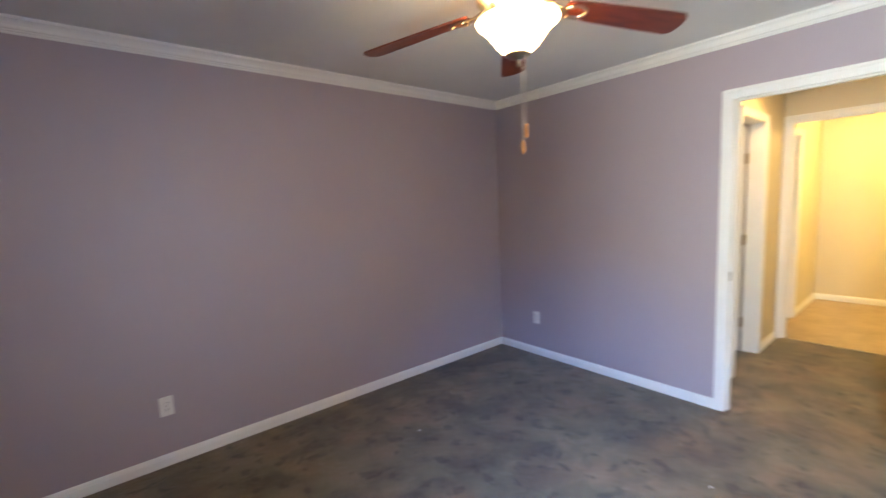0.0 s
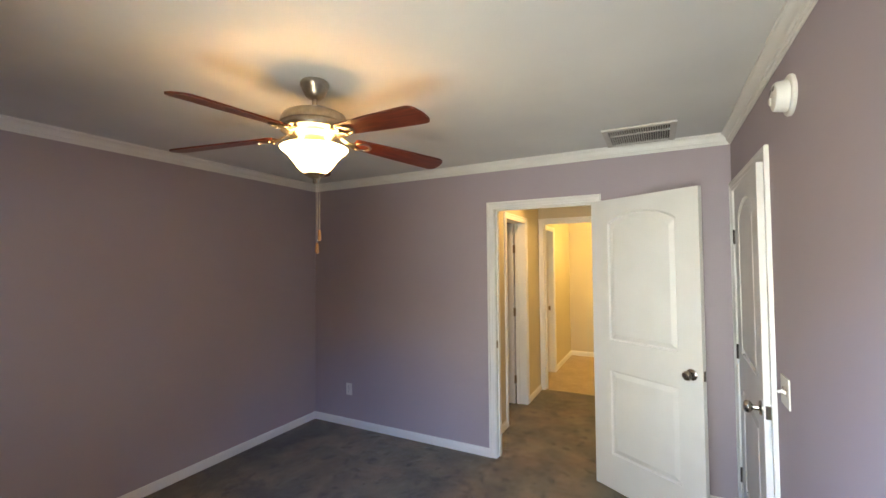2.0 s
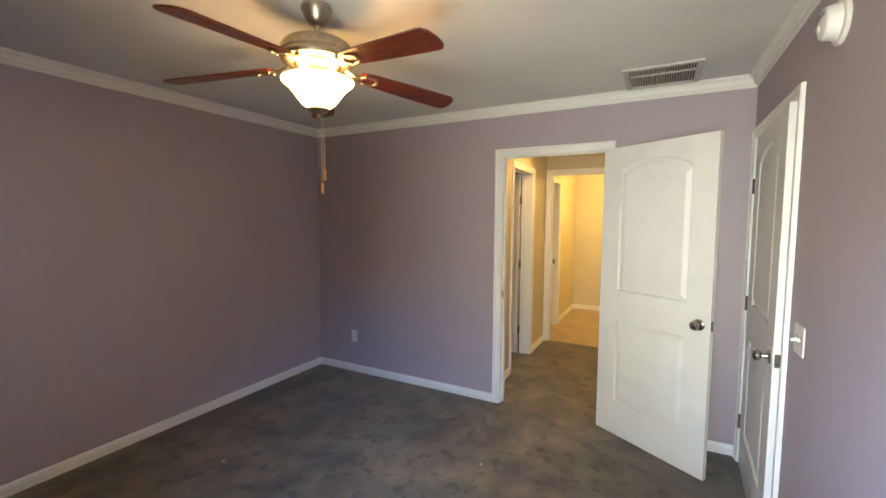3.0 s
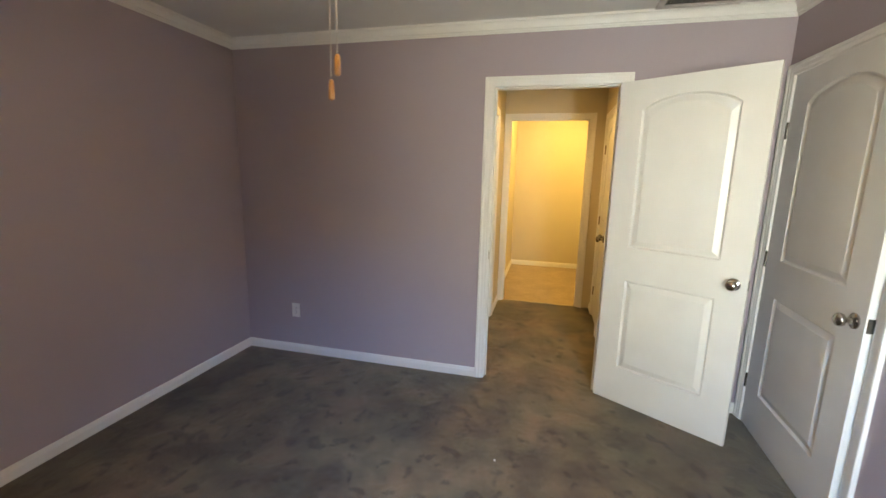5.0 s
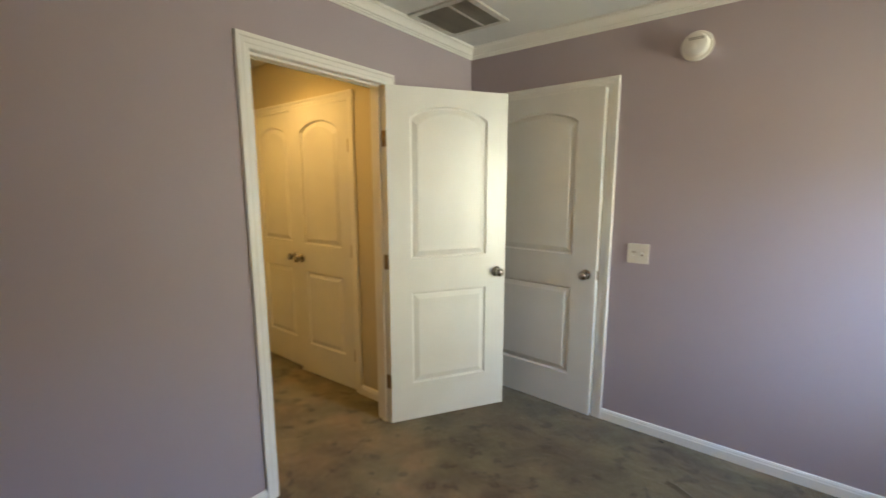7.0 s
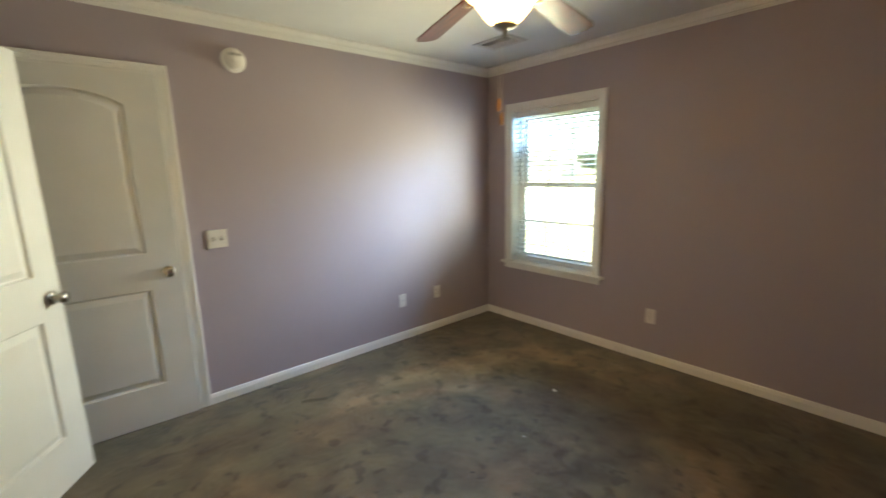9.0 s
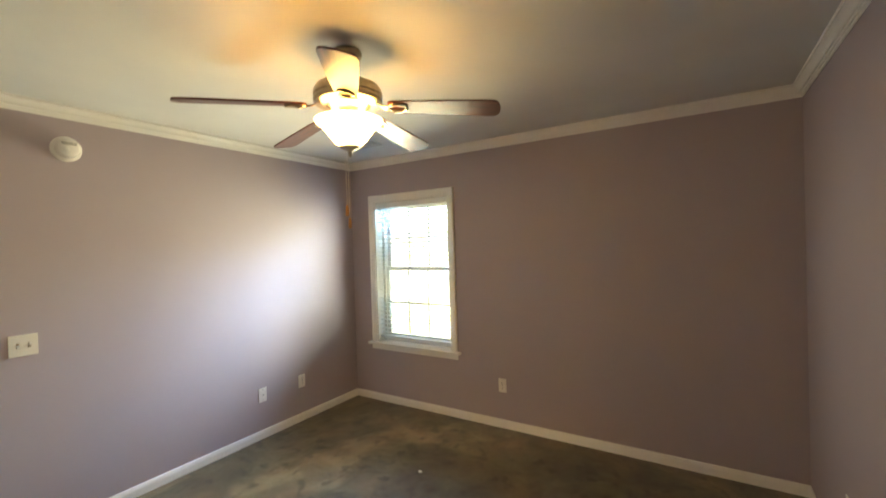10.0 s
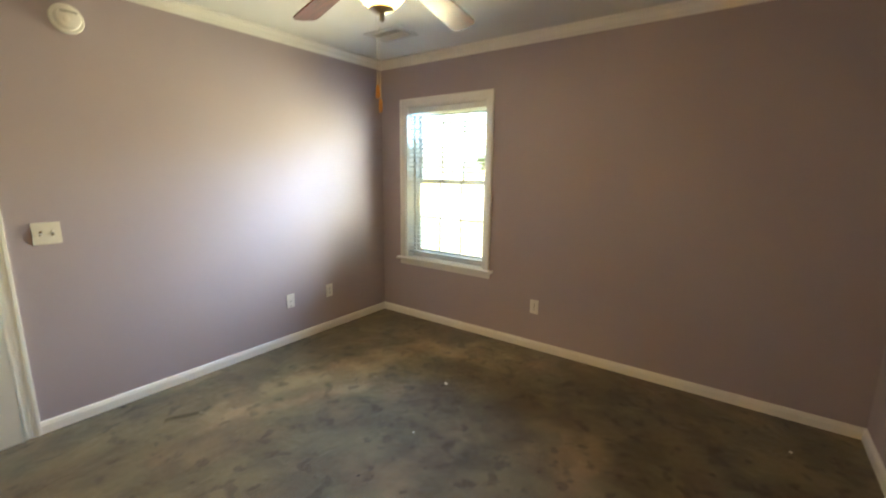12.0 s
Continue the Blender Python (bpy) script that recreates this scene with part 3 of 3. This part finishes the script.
# blind with open slats
blind = empty("blind", Matrix.Translation((-0.045, 0.777, 0)), label="white slat blind, lowered with open slats, in the window recess", category="blind")
part("headrail", boxes((-0.028, 0.028, -0.418, 0.418, 1.945, 1.992), bevel=0.003), M_SLAT, blind, label="white blind headrail with a valance")
part("bottom_rail", boxes((-0.024, 0.024, -0.415, 0.415, 0.655, 0.672), bevel=0.003), M_SLAT, blind, label="white bottom rail")
sm = boxes((-0.026, 0.026, -0.415, 0.415, -0.0018, 0.0018))
s0 = part("slat", sm, M_SLAT, blind, m=pose(0, 0, 0.700, 0, -6, 0), label="thin white slat")
for k in range(1, 30):
    o = s0.copy()
    scene.collection.objects.link(o)
    o.matrix_basis = pose(0, 0, 0.700 + 0.0425 * k, 0, -6, 0)
for yc in (-0.30, 0.0, 0.30):
    for xx in (-0.025, 0.025):
        part("ladder_cord", boxes((xx - 0.0008, xx + 0.0008, yc - 0.0008, yc + 0.0008, 0.67, 1.95)), M_SLAT, blind)


# ---- things ----
def outlet(m, label, blank=False):
    o = empty("outlet", m, label=label, category="outlet", group="wall outlets")
    part("cover_plate", boxes((-0.035, 0.035, 0.0, 0.006, -0.057, 0.057), bevel=0.002), M_PLASTIC, o)
    if blank:
        part("jack", boxes((-0.008, 0.008, 0.006, 0.009, -0.008, 0.008), bevel=0.001), M_PLASTIC, o)
        part("jack_hole", boxes((-0.004, 0.004, 0.009, 0.0098, -0.004, 0.003)), M_DARK, o)
    else:
        for z in (-0.020, 0.020):
            s = part("socket", lathe([(0.0165, 0.0), (0.0165, 0.0025), (0.0155, 0.003)], 20, pose(0, 0.006, z, -90)), M_PLASTIC, o)
            part("slot", boxes((-0.0075, -0.0055, 0.0090, 0.0096, z - 0.001, z + 0.008), (0.0050, 0.0070, 0.0090, 0.0096, z - 0.001, z + 0.007), (-0.002, 0.002, 0.0090, 0.0096, z - 0.010, z - 0.006)), M_DARK, s)
    for z in ((-0.043, 0.043) if blank else (0.0,)):
        part("screw", lathe([(0.0032, 0), (0.0032, 0.001)], 10, pose(0, 0.006, z, -90)), M_CHROME, o)
    return o


ZO = 0.373
outlet(Matrix.Translation((X1, 3.19, ZO)) @ pose(0, 0, 0, 0, 0, 90), "white duplex outlet on the mauve wall beside the doorway")
outlet(Matrix.Translation((1.098, YS, ZO)), "white cable jack plate low on the mauve wall", True)
outlet(Matrix.Translation((0.706, YS, ZO)), "white duplex outlet low on mauve wall beside the jack plate")
outlet(Matrix.Translation((0, 1.694, ZO)) @ pose(0, 0, 0, 0, 0, -90), "white duplex outlet under and beside the window")
outlet(Matrix.Translation((0.78, Y1, ZO)) @ pose(0, 0, 0, 0, 0, 180), "white duplex outlet on the long plain mauve wall")

sw = empty("light_switch", Matrix.Translation((2.492, YS, 1.095)), label="almond double toggle switch plate beside the closet door", category="light switch")
part("cover_plate", boxes((-0.058, 0.058, 0, 0.006, -0.057, 0.057), bevel=0.002), M_PLATE, sw)
for x, up in ((-0.023, 1), (0.023, -1)):
    t = part("toggle_slot", boxes((x - 0.0062, x + 0.0062, 0.006, 0.0068, -0.013, 0.013)), M_BRONZE, sw)
    part("toggle", boxes((-0.0048, 0.0048, 0, 0.020, -0.0055, 0.0055), bevel=0.001), M_PLASTIC, t, m=pose(x, 0.006, 0, 28 * up))
    for z in (-0.03, 0.03):
        part("screw", lathe([(0.003, 0), (0.003, 0.001)], 10, pose(x, 0.006, z, -90)), M_PLATE, sw)

al = empty("smoke_alarm", Matrix.Translation((2.282, YS, 2.180)), label="round white smoke alarm on the mauve wall above the switch", category="smoke alarm")
TY = pose(0, 0, 0, -90)
part("base", lathe([(0.070, 0), (0.072, 0.002), (0.072, 0.010), (0.068, 0.014), (0.055, 0.015)], 40, TY), M_PLASTIC, al, smooth=True)
part("body", lathe([(0.056, 0.015), (0.054, 0.026), (0.052, 0.044), (0.048, 0.052), (0.038, 0.056), (0.01, 0.058)], 40, TY), M_PLASTIC, al, smooth=True)
part("vent_slot", boxes(*[(-0.034 + 0.0, 0.034, 0.0550, 0.0573, z - 0.0015, z + 0.0015) for z in (0.020, 0.028)]), M_DARK, al)
part("test_button", lathe([(0.014, 0.056), (0.014, 0.061), (0.011, 0.063)], 20, TY @ Matrix.Translation((0.012, 0.010, 0))), M_PLASTIC, al, smooth=True)

# return air grille by the doorway wall
gr = empty("return_grille", Matrix.Translation((3.395, 0.560, H)), label="white louvred return air grille in the ceiling above the bedroom door", category="air vent")
gx, gy = 0.203, 0.208
part("frame", boxes((-gx, gx, -gy, -gy + 0.035, -0.012, 0), (-gx, gx, gy - 0.035, gy, -0.012, 0), (-gx, -gx + 0.035, -gy + 0.035, gy - 0.035, -0.012, 0), (gx - 0.035, gx, -gy + 0.035, gy - 0.035, -0.012, 0), bevel=0.003), M_VENT, gr)
part("backing", boxes((-gx + 0.035, gx - 0.035, -gy + 0.035, gy - 0.035, -0.0015, 0.0)), M_FILTER, gr)
part("mullion", boxes((-0.006 - 0.05, 0.006 - 0.05, -gy + 0.035, gy - 0.035, -0.011, -0.0016)), M_VENT, gr)
fin = boxes((-gx + 0.035, gx - 0.035, -0.0007, 0.0007, -0.005, 0.005))
f0 = part("fin", fin, M_VENT, gr, m=pose(0, -gy + 0.047, -0.0068, 35))
k = 1
while -gy + 0.047 + 0.0135 * k < gy - 0.042:
    o = f0.copy()
    scene.collection.objects.link(o)
    o.matrix_basis = pose(0, -gy + 0.047 + 0.0135 * k, -0.0068, 35)
    k += 1

# supply register near the window
rg = empty("supply_register", Matrix.Translation((0.565, 0.695, H)), label="small white supply register in the ceiling near the window", category="air vent")
part("frame", boxes((-0.12, 0.12, -0.165, -0.125, -0.006, 0), (-0.12, 0.12, 0.125, 0.165, -0.006, 0), (-0.12, -0.08, -0.125, 0.125, -0.006, 0), (0.08, 0.12, -0.125, 0.125, -0.006, 0), bevel=0.002), M_VENT, rg)
part("backing", boxes((-0.08, 0.08, -0.125, 0.125, -0.001, 0)), M_FILTER, rg)
for k in range(9):
    part("fin", boxes((-0.0007, 0.0007, -0.125, 0.125, -0.007, 0.003)), M_VENT, rg, m=pose(-0.07 + 0.0175 * k, 0, -0.005, 0, 40 if k < 5 else -40))

# ---- ceiling fan ----
fan = empty("ceiling_fan", Matrix.Translation((FAN[0], FAN[1], 0)), label="nickel ceiling fan with five reddish wood blades and lit glass bowl", category="ceiling fan")
part("canopy", lathe([(0.060, 2.4238), (0.064, 2.416), (0.064, 2.404), (0.058, 2.396), (0.054, 2.384), (0.047, 2.370), (0.040, 2.358), (0.030, 2.350), (0.016, 2.346), (0.012, 2.345)], 40), M_NICKEL, fan, smooth=True)
part("downrod", lathe([(0.0115, 2.352), (0.0115, 2.285)], 20), M_NICKEL, fan, smooth=True)
part("motor_housing", lathe([(0.014, 2.300), (0.024, 2.292), (0.070, 2.288), (0.110, 2.281), (0.136, 2.267), (0.147, 2.248), (0.150, 2.226), (0.146, 2.222), (0.146, 2.212), (0.149, 2.208), (0.145, 2.194), (0.128, 2.186), (0.098, 2.184)], 56), M_NICKEL, fan, smooth=True, label="rounded brushed nickel motor housing")
bm = lathe([(0.098, 2.185), (0.086, 2.176), (0.074, 2.166), (0.050, 2.160)], 48)
for k in range(30):
    a = 2 * math.pi * k / 30
    b2 = boxes((0.070, 0.096, -0.0022, 0.0022, -0.004, 0.004), bevel=0.0)
    b2.transform(Matrix.Translation((0, 0, 0)) @ pose(0, 0, 2.174, 0, 0, math.degrees(a)) @ pose(0, 0, 0, 0, -38, 0))
    tmp = bpy.data.meshes.new("tmp")
    b2.to_mesh(tmp)
    b2.free()
    bm.from_mesh(tmp)
    bpy.data.meshes.remove(tmp)
part("vent_ring", bm, M_NICKEL, fan, label="ribbed vent ring under the motor")
part("switch_housing", lathe([(0.046, 2.164), (0.050, 2.158), (0.050, 2.132), (0.044, 2.126), (0.058, 2.120), (0.060, 2.108)], 40), M_NICKEL, fan, smooth=True)
prof = [(0.145, 2.122), (0.148, 2.120), (0.143, 2.112), (0.129, 2.101), (0.114, 2.087), (0.100, 2.069), (0.086, 2.050), (0.072, 2.032), (0.058, 2.019), (0.038, 2.014), (0.012, 2.013)]
bowl = part("glass_bowl", lathe(prof, 56, caps=False), M_SHADE, fan, smooth=True, label="lit frosted glass bowl shade with a flared rim")
bm = lathe([(0.004, 2.014), (0.045, 2.010), (0.047, 2.004), (0.036, 1.996), (0.020, 1.990), (0.010, 1.986), (0.008, 1.976), (0.010, 1.970), (0.004, 1.962)], 28)
part("finial", bm, M_NICKEL, fan, smooth=True, label="nickel finial under the bowl")


def blade_mesh():
    """Blade from root to tip along x, slightly wider outwards, rounded corners at the tip."""
    out = [(0.185, -0.034), (0.20, -0.044), (0.30, -0.051), (0.45, -0.058), (0.60, -0.062)]
    tip = []
    cx, r = 0.625, 0.035
    for k in range(5):
        a = -math.pi / 2 + math.pi / 2 * k / 4
        tip.append((cx + r * math.cos(a), -0.062 + r + r * math.sin(a)))
    half = out + tip
    pts = half + [(0.664, 0.0)] + [(x, -y) for x, y in reversed(half)]
    bm = bmesh.new()
    lo = [bm.verts.new((x, y, -0.0035)) for x, y in pts]
    hi = [bm.verts.new((x, y, 0.0035)) for x, y in pts]
    bm.faces.new(lo)
    bm.faces.new(hi)
    for k in range(len(pts)):
        bm.faces.new((lo[k], lo[(k + 1) % len(pts)], hi[(k + 1) % len(pts)], hi[k]))
    return bm


def iron_mesh():
    """Cast blade bracket: an arm from the motor that opens into a ring-shaped plate under the blade."""
    bm = bmesh.new()
    arm = [(0.085, 0.016, 0.034), (0.11, 0.013, 0.022), (0.135, 0.011, 0.006), (0.160, 0.014, -0.004), (0.185, 0.022, -0.009)]
    rings = [[(x, -w, z - 0.004), (x, w, z - 0.004), (x, w * 0.7, z + 0.004), (x, -w * 0.7, z + 0.004)] for x, w, z in arm]
    vs = [[bm.verts.new(p) for p in r] for r in rings]
    for a, b in zip(vs, vs[1:]):
        for k in range(4):
            bm.faces.new((a[k], b[k], b[(k + 1) % 4], a[(k + 1) % 4]))
    bm.faces.new(vs[0])
    bm.faces.new(vs[-1])
    n, m = 24, 6
    ring = []
    for i in range(n):
        a = 2 * math.pi * i / n
        ring.append([bm.verts.new((0.225 + (0.040 + 0.007 * math.cos(b)) * math.cos(a), (0.030 + 0.007 * math.cos(b)) * math.sin(a), -0.008 + 0.0045 * math.sin(b))) for b in [2 * math.pi * j / m for j in range(m)]])
    for i in range(n):
        for j in range(m):
            bm.faces.new((ring[i][j], ring[(i + 1) % n][j], ring[(i + 1) % n][(j + 1) % m], ring[i][(j + 1) % m]))
    for x, y in ((0.262, 0), (0.205, 0.026), (0.205, -0.026)):
        b2 = lathe([(0.005, -0.016), (0.007, -0.012), (0.007, -0.008)], 10, Matrix.Translation((x, y, 0)))
        tmp = bpy.data.meshes.new("tmp")
        b2.to_mesh(tmp)
        b2.free()
        bm.from_mesh(tmp)
        bpy.data.meshes.remove(tmp)
    return bm


BLADE0, BLADE_Z, DROOP, PITCH = 42.0, 2.187, 5.3, -11.0
first = part("blade", blade_mesh(), M_WOOD, fan, label="dark reddish wooden fan blade")
iron = part("blade_bracket", iron_mesh(), M_NICKEL, first, smooth=True, label="cast nickel blade bracket")
first.matrix_basis = pose(0, 0, BLADE_Z, 0, 0, BLADE0) @ pose(0, 0, 0, PITCH, DROOP)
for k in range(1, 5):
    o, i2 = first.copy(), iron.copy()
    for q in (o, i2):
        scene.collection.objects.link(q)
    o.matrix_basis = pose(0, 0, BLADE_Z, 0, 0, BLADE0 + 72 * k) @ pose(0, 0, 0, PITCH, DROOP)
    i2.parent = o


def pull(x, y, ztop, zfob, label):
    bm = bmesh.new()
    n = int((ztop - zfob) / 0.006)
    for k in range(n):
        z = ztop - 0.006 * k
        box(bm, x - 0.0014, x + 0.0014, y - 0.0014, y + 0.0014, z - 0.0038, z, bevel=0.0006)
    c = part("pull_chain", bm, M_BEAD, fan, label=label)
    fob = [(0.002, 0.0), (0.0050, -0.002), (0.0064, -0.010), (0.0076, -0.026), (0.0080, -0.040), (0.0066, -0.047), (0.002, -0.050)]
    part("fob", lathe(fob, 16, Matrix.Translation((x, y, zfob))), M_FOB, c, smooth=True, label="small turned light wood fob")


pull(-0.007, -0.036, 1.995, 1.753, "thin bead pull chain")
pull(0.001, -0.014, 1.985, 1.698, "thin bead pull chain")

# hall and bathroom ceiling lights
def dome(x, y, label, shade):
    d = empty("ceiling_light", Matrix.Translation((x, y, H)), label=label, category="ceiling light")
    part("rim", lathe([(0.14, 0), (0.145, -0.012), (0.135, -0.02), (0.12, -0.02)], 36), M_NICKEL, d, smooth=True)
    part("diffuser", lathe([(0.13, -0.02), (0.125, -0.05), (0.10, -0.08), (0.06, -0.10), (0.01, -0.107)], 36, caps=False), shade, d, smooth=True)
    return d


rl = empty("recessed_light", Matrix.Translation((*HALL_LAMP, H)), label="small round recessed light in the hall ceiling, lit", category="ceiling light")
part("trim_ring", lathe([(0.074, -0.001), (0.074, -0.006), (0.090, -0.005), (0.095, 0.0)], 36), M_PLASTIC, rl, smooth=True)
part("lens", lathe([(0.073, -0.0012), (0.073, -0.0035)], 36), M_HALLSHADE, rl)
dome(6.85, 1.0, "round frosted ceiling light in the bathroom, lit", M_BATHSHADE)

# bathroom vanity
va = empty("vanity_cabinet", Matrix.Translation((0, 0, 0.014)), label="white bathroom vanity cabinet with drawers and doors", category="cabinet")
part("body", boxes((6.50, 7.75, 0.16, 0.68, 0.10, 0.84)), M_DOOR, va)
part("toe_kick", boxes((6.55, 7.75, 0.16, 0.62, 0, 0.10)), M_FILTER, va)
for x0, x1 in ((6.53, 6.93), (7.35, 7.72)):
    for z0, z1 in ((0.13, 0.30), (0.32, 0.49), (0.51, 0.66), (0.68, 0.82)):
        d = part("drawer", boxes((x0, x1, 0.681, 0.699, z0, z1), bevel=0.004), M_DOOR, va)
        part("knob", lathe([(0.006, 0), (0.005, 0.012), (0.013, 0.018), (0.012, 0.026), (0.003, 0.029)], 16, pose((x0 + x1) / 2, 0.699, (z0 + z1) / 2, -90)), M_BRONZE, d, smooth=True)
d = part("cabinet_door", boxes((6.95, 7.33, 0.681, 0.699, 0.13, 0.66), bevel=0.004), M_DOOR, va)
part("knob", lathe([(0.006, 0), (0.005, 0.012), (0.013, 0.018), (0.012, 0.026), (0.003, 0.029)], 16, pose(7.29, 0.699, 0.60, -90)), M_BRONZE, d, smooth=True)
ct = empty("countertop", label="beige speckled vanity countertop with a backsplash", category="countertop")
part("top", boxes((6.47, 7.748, 0.162, 0.715, 0.843, 0.875), bevel=0.004), M_COUNTER, ct)
part("backsplash", boxes((6.47, 7.748, 0.162, 0.182, 0.875, 0.975), (7.728, 7.748, 0.182, 0.715, 0.875, 0.975), bevel=0.003), M_COUNTER, ct)
mi = empty("mirror", label="plain frameless wall mirror above the vanity", category="mirror")
part("glass", boxes((6.55, 7.70, 0.161, 0.166, 1.05, 1.95)), M_MIRROR, mi)

# small scraps on the carpet
def scrap(x, y, size, material, label):
    bm = bmesh.new()
    bmesh.ops.create_icosphere(bm, subdivisions=1, radius=size)
    for v in bm.verts:
        v.co.z = v.co.z * 0.4 + size * 0.35
        v.co.x *= 1.6 + 0.5 * math.sin(17 * x + 9 * v.co.y / size)
    part("lint_scrap", bm, material, m=pose(x, y, FLOOR, 0, 0, 70 * x), label=label, category="lint")


for x, y, size in ((0.895, 1.471, 0.012), (2.05, 2.9, 0.006), (1.43, 1.637, 0.005), (0.38, 3.307, 0.007), (2.785, 1.463, 0.006)):
    scrap(x, y, size, M_PLASTIC, "tiny white scrap of lint on the carpet")
for x, y, size in ((1.837, 1.64, 0.006), (2.291, 0.087, 0.009), (2.86, 2.38, 0.006), (1.02, 2.15, 0.005)):
    scrap(x, y, size, M_DARK, "tiny dark crumb of dirt on the carpet")

# a small torn flap in the carpet
bm = bmesh.new()
fl = [(-0.02, 0.0), (0.03, 0.012), (0.09, 0.006), (0.15, 0.014)]
lo = [bm.verts.new((x, y, 0.0005)) for x, y in fl]
hi = [bm.verts.new((x, y + 0.028, 0.007)) for x, y in fl]
bk = [bm.verts.new((x, y + 0.040, 0.0005)) for x, y in fl]
for a, c in ((lo, hi), (hi, bk), (bk, lo)):
    for k in range(3):
        bm.faces.new((a[k], a[k + 1], c[k + 1], c[k]))
for k in (0, 3):
    bm.faces.new((lo[k], hi[k], bk[k]))
part("carpet_flap", bm, M_CARPET, m=pose(2.195, 0.462, FLOOR, 0, 0, 152), label="small torn raised flap in the brown carpet", category="carpet flap")

# ---- outside ----
GZ = -0.35
bm = bmesh.new()
box(bm, -400, 400, -400, 400, GZ - 0.1, GZ)
part("ground", bm, M_GRASS, kind="structure", label="open dry lawn reaching the horizon")
slab("road", M_PAVE, (-31, -13, -300, 300, GZ, GZ + 0.02), label="pale concrete road")
slab("driveway", M_PAVE, (-13, -3.2, -9.5, -5.5, GZ, GZ + 0.025), label="pale concrete driveway")


def house(x, y, turn, w, d, label):
    h = empty("house", pose(x, y, GZ, 0, 0, turn), label=label, category="house")
    part("wall", boxes((-w / 2, w / 2, -d / 2, d / 2, 0, 2.9)), M_SIDING, h)
    bm = bmesh.new()
    o = 0.5
    a = [bm.verts.new(p) for p in ((-w / 2 - o, -d / 2 - o, 2.9), (w / 2 + o, -d / 2 - o, 2.9), (w / 2 + o, d / 2 + o, 2.9), (-w / 2 - o, d / 2 + o, 2.9), (-w / 2 + d * 0.35, 0, 5.4), (w / 2 - d * 0.35, 0, 5.4))]
    for q in ((0, 1, 5, 4), (2, 3, 4, 5), (1, 2, 5), (3, 0, 4), (0, 3, 2, 1)):
        bm.faces.new([a[i] for i in q])
    part("roof", bm, M_SHINGLE, h)
    for k in (-0.32, -0.12, 0.25):
        wd = part("window", boxes((w * k - 0.6, w * k + 0.6, d / 2, d / 2 + 0.04, 0.9, 2.2)), M_TRIM, h)
        part("pane", boxes((w * k - 0.52, w * k + 0.52, d / 2 + 0.041, d / 2 + 0.05, 0.98, 2.12)), M_DARK, wd)
    part("door", boxes((w * 0.06 - 0.5, w * 0.06 + 0.5, d / 2, d / 2 + 0.05, 0.05, 2.1)), M_SIDING, h)
    return h


house(-88, -62, -90, 15, 9, "single-storey pale house with a grey hipped roof across the road")
house(-92, -22, -90, 14, 9, "single-storey pale house with a grey hipped roof across the road")
house(-84, -96, -90, 14, 9, "single-storey pale house with a grey hipped roof across the road")


def tree(x, y, h, r, seed, label):
    rnd = random.Random(seed)
    t = empty("tree", Matrix.Translation((x, y, GZ)), label=label, category="tree")
    bm = lathe([(0.22, 0), (0.16, h * 0.25), (0.12, h * 0.5), (0.05, h * 0.8)], 10)
    for k in range(6):
        a, z = rnd.uniform(0, 6.28), h * rnd.uniform(0.35, 0.6)
        L = r * rnd.uniform(0.6, 0.9)
        b2 = lathe([(0.07, 0), (0.02, L)], 6, Matrix.Translation((0, 0, z)) @ Euler((0, radians(55), a)).to_matrix().to_4x4())
        tmp = bpy.data.meshes.new("tmp")
        b2.to_mesh(tmp)
        b2.free()
        bm.from_mesh(tmp)
        bpy.data.meshes.remove(tmp)
    part("trunk", bm, M_BARK, t)
    vs, fs = [], []
    for k in range(1300):
        c = Vector((rnd.gauss(0, 1), rnd.gauss(0, 1), rnd.gauss(0, 1))).normalized() * (rnd.random() ** 0.4)
        lump = 0.75 + 0.45 * noise.noise(c * 2.2 + Vector((seed, 0, 0)))
        p = Vector((c.x * r * lump, c.y * r * lump, h * 0.62 + c.z * h * 0.36 * lump))
        u = Vector((rnd.gauss(0, 1), rnd.gauss(0, 1), rnd.gauss(0, 1))).normalized() * 0.34
        v = u.orthogonal().normalized() * 0.26
        i = len(vs)
        vs += [p - u, p + v, p + u, p - v]
        fs.append((i, i + 1, i + 2, i + 3))
    me = bpy.data.meshes.new("crown")
    me.from_pydata(vs, [], fs)
    me.materials.append(M_LEAF)
    c = new("crown", me)
    c.parent = t
    return t


for k in range(20):
    tree(-106 - 9 * ((k * 5) % 3), -122 + 6.8 * k + 2.0 * ((k * 7) % 3), 4.6 + 0.9 * ((k * 3) % 4), 5.0 + 0.7 * (k % 3), k + 3, "broad leafy green tree beyond the houses across the road")
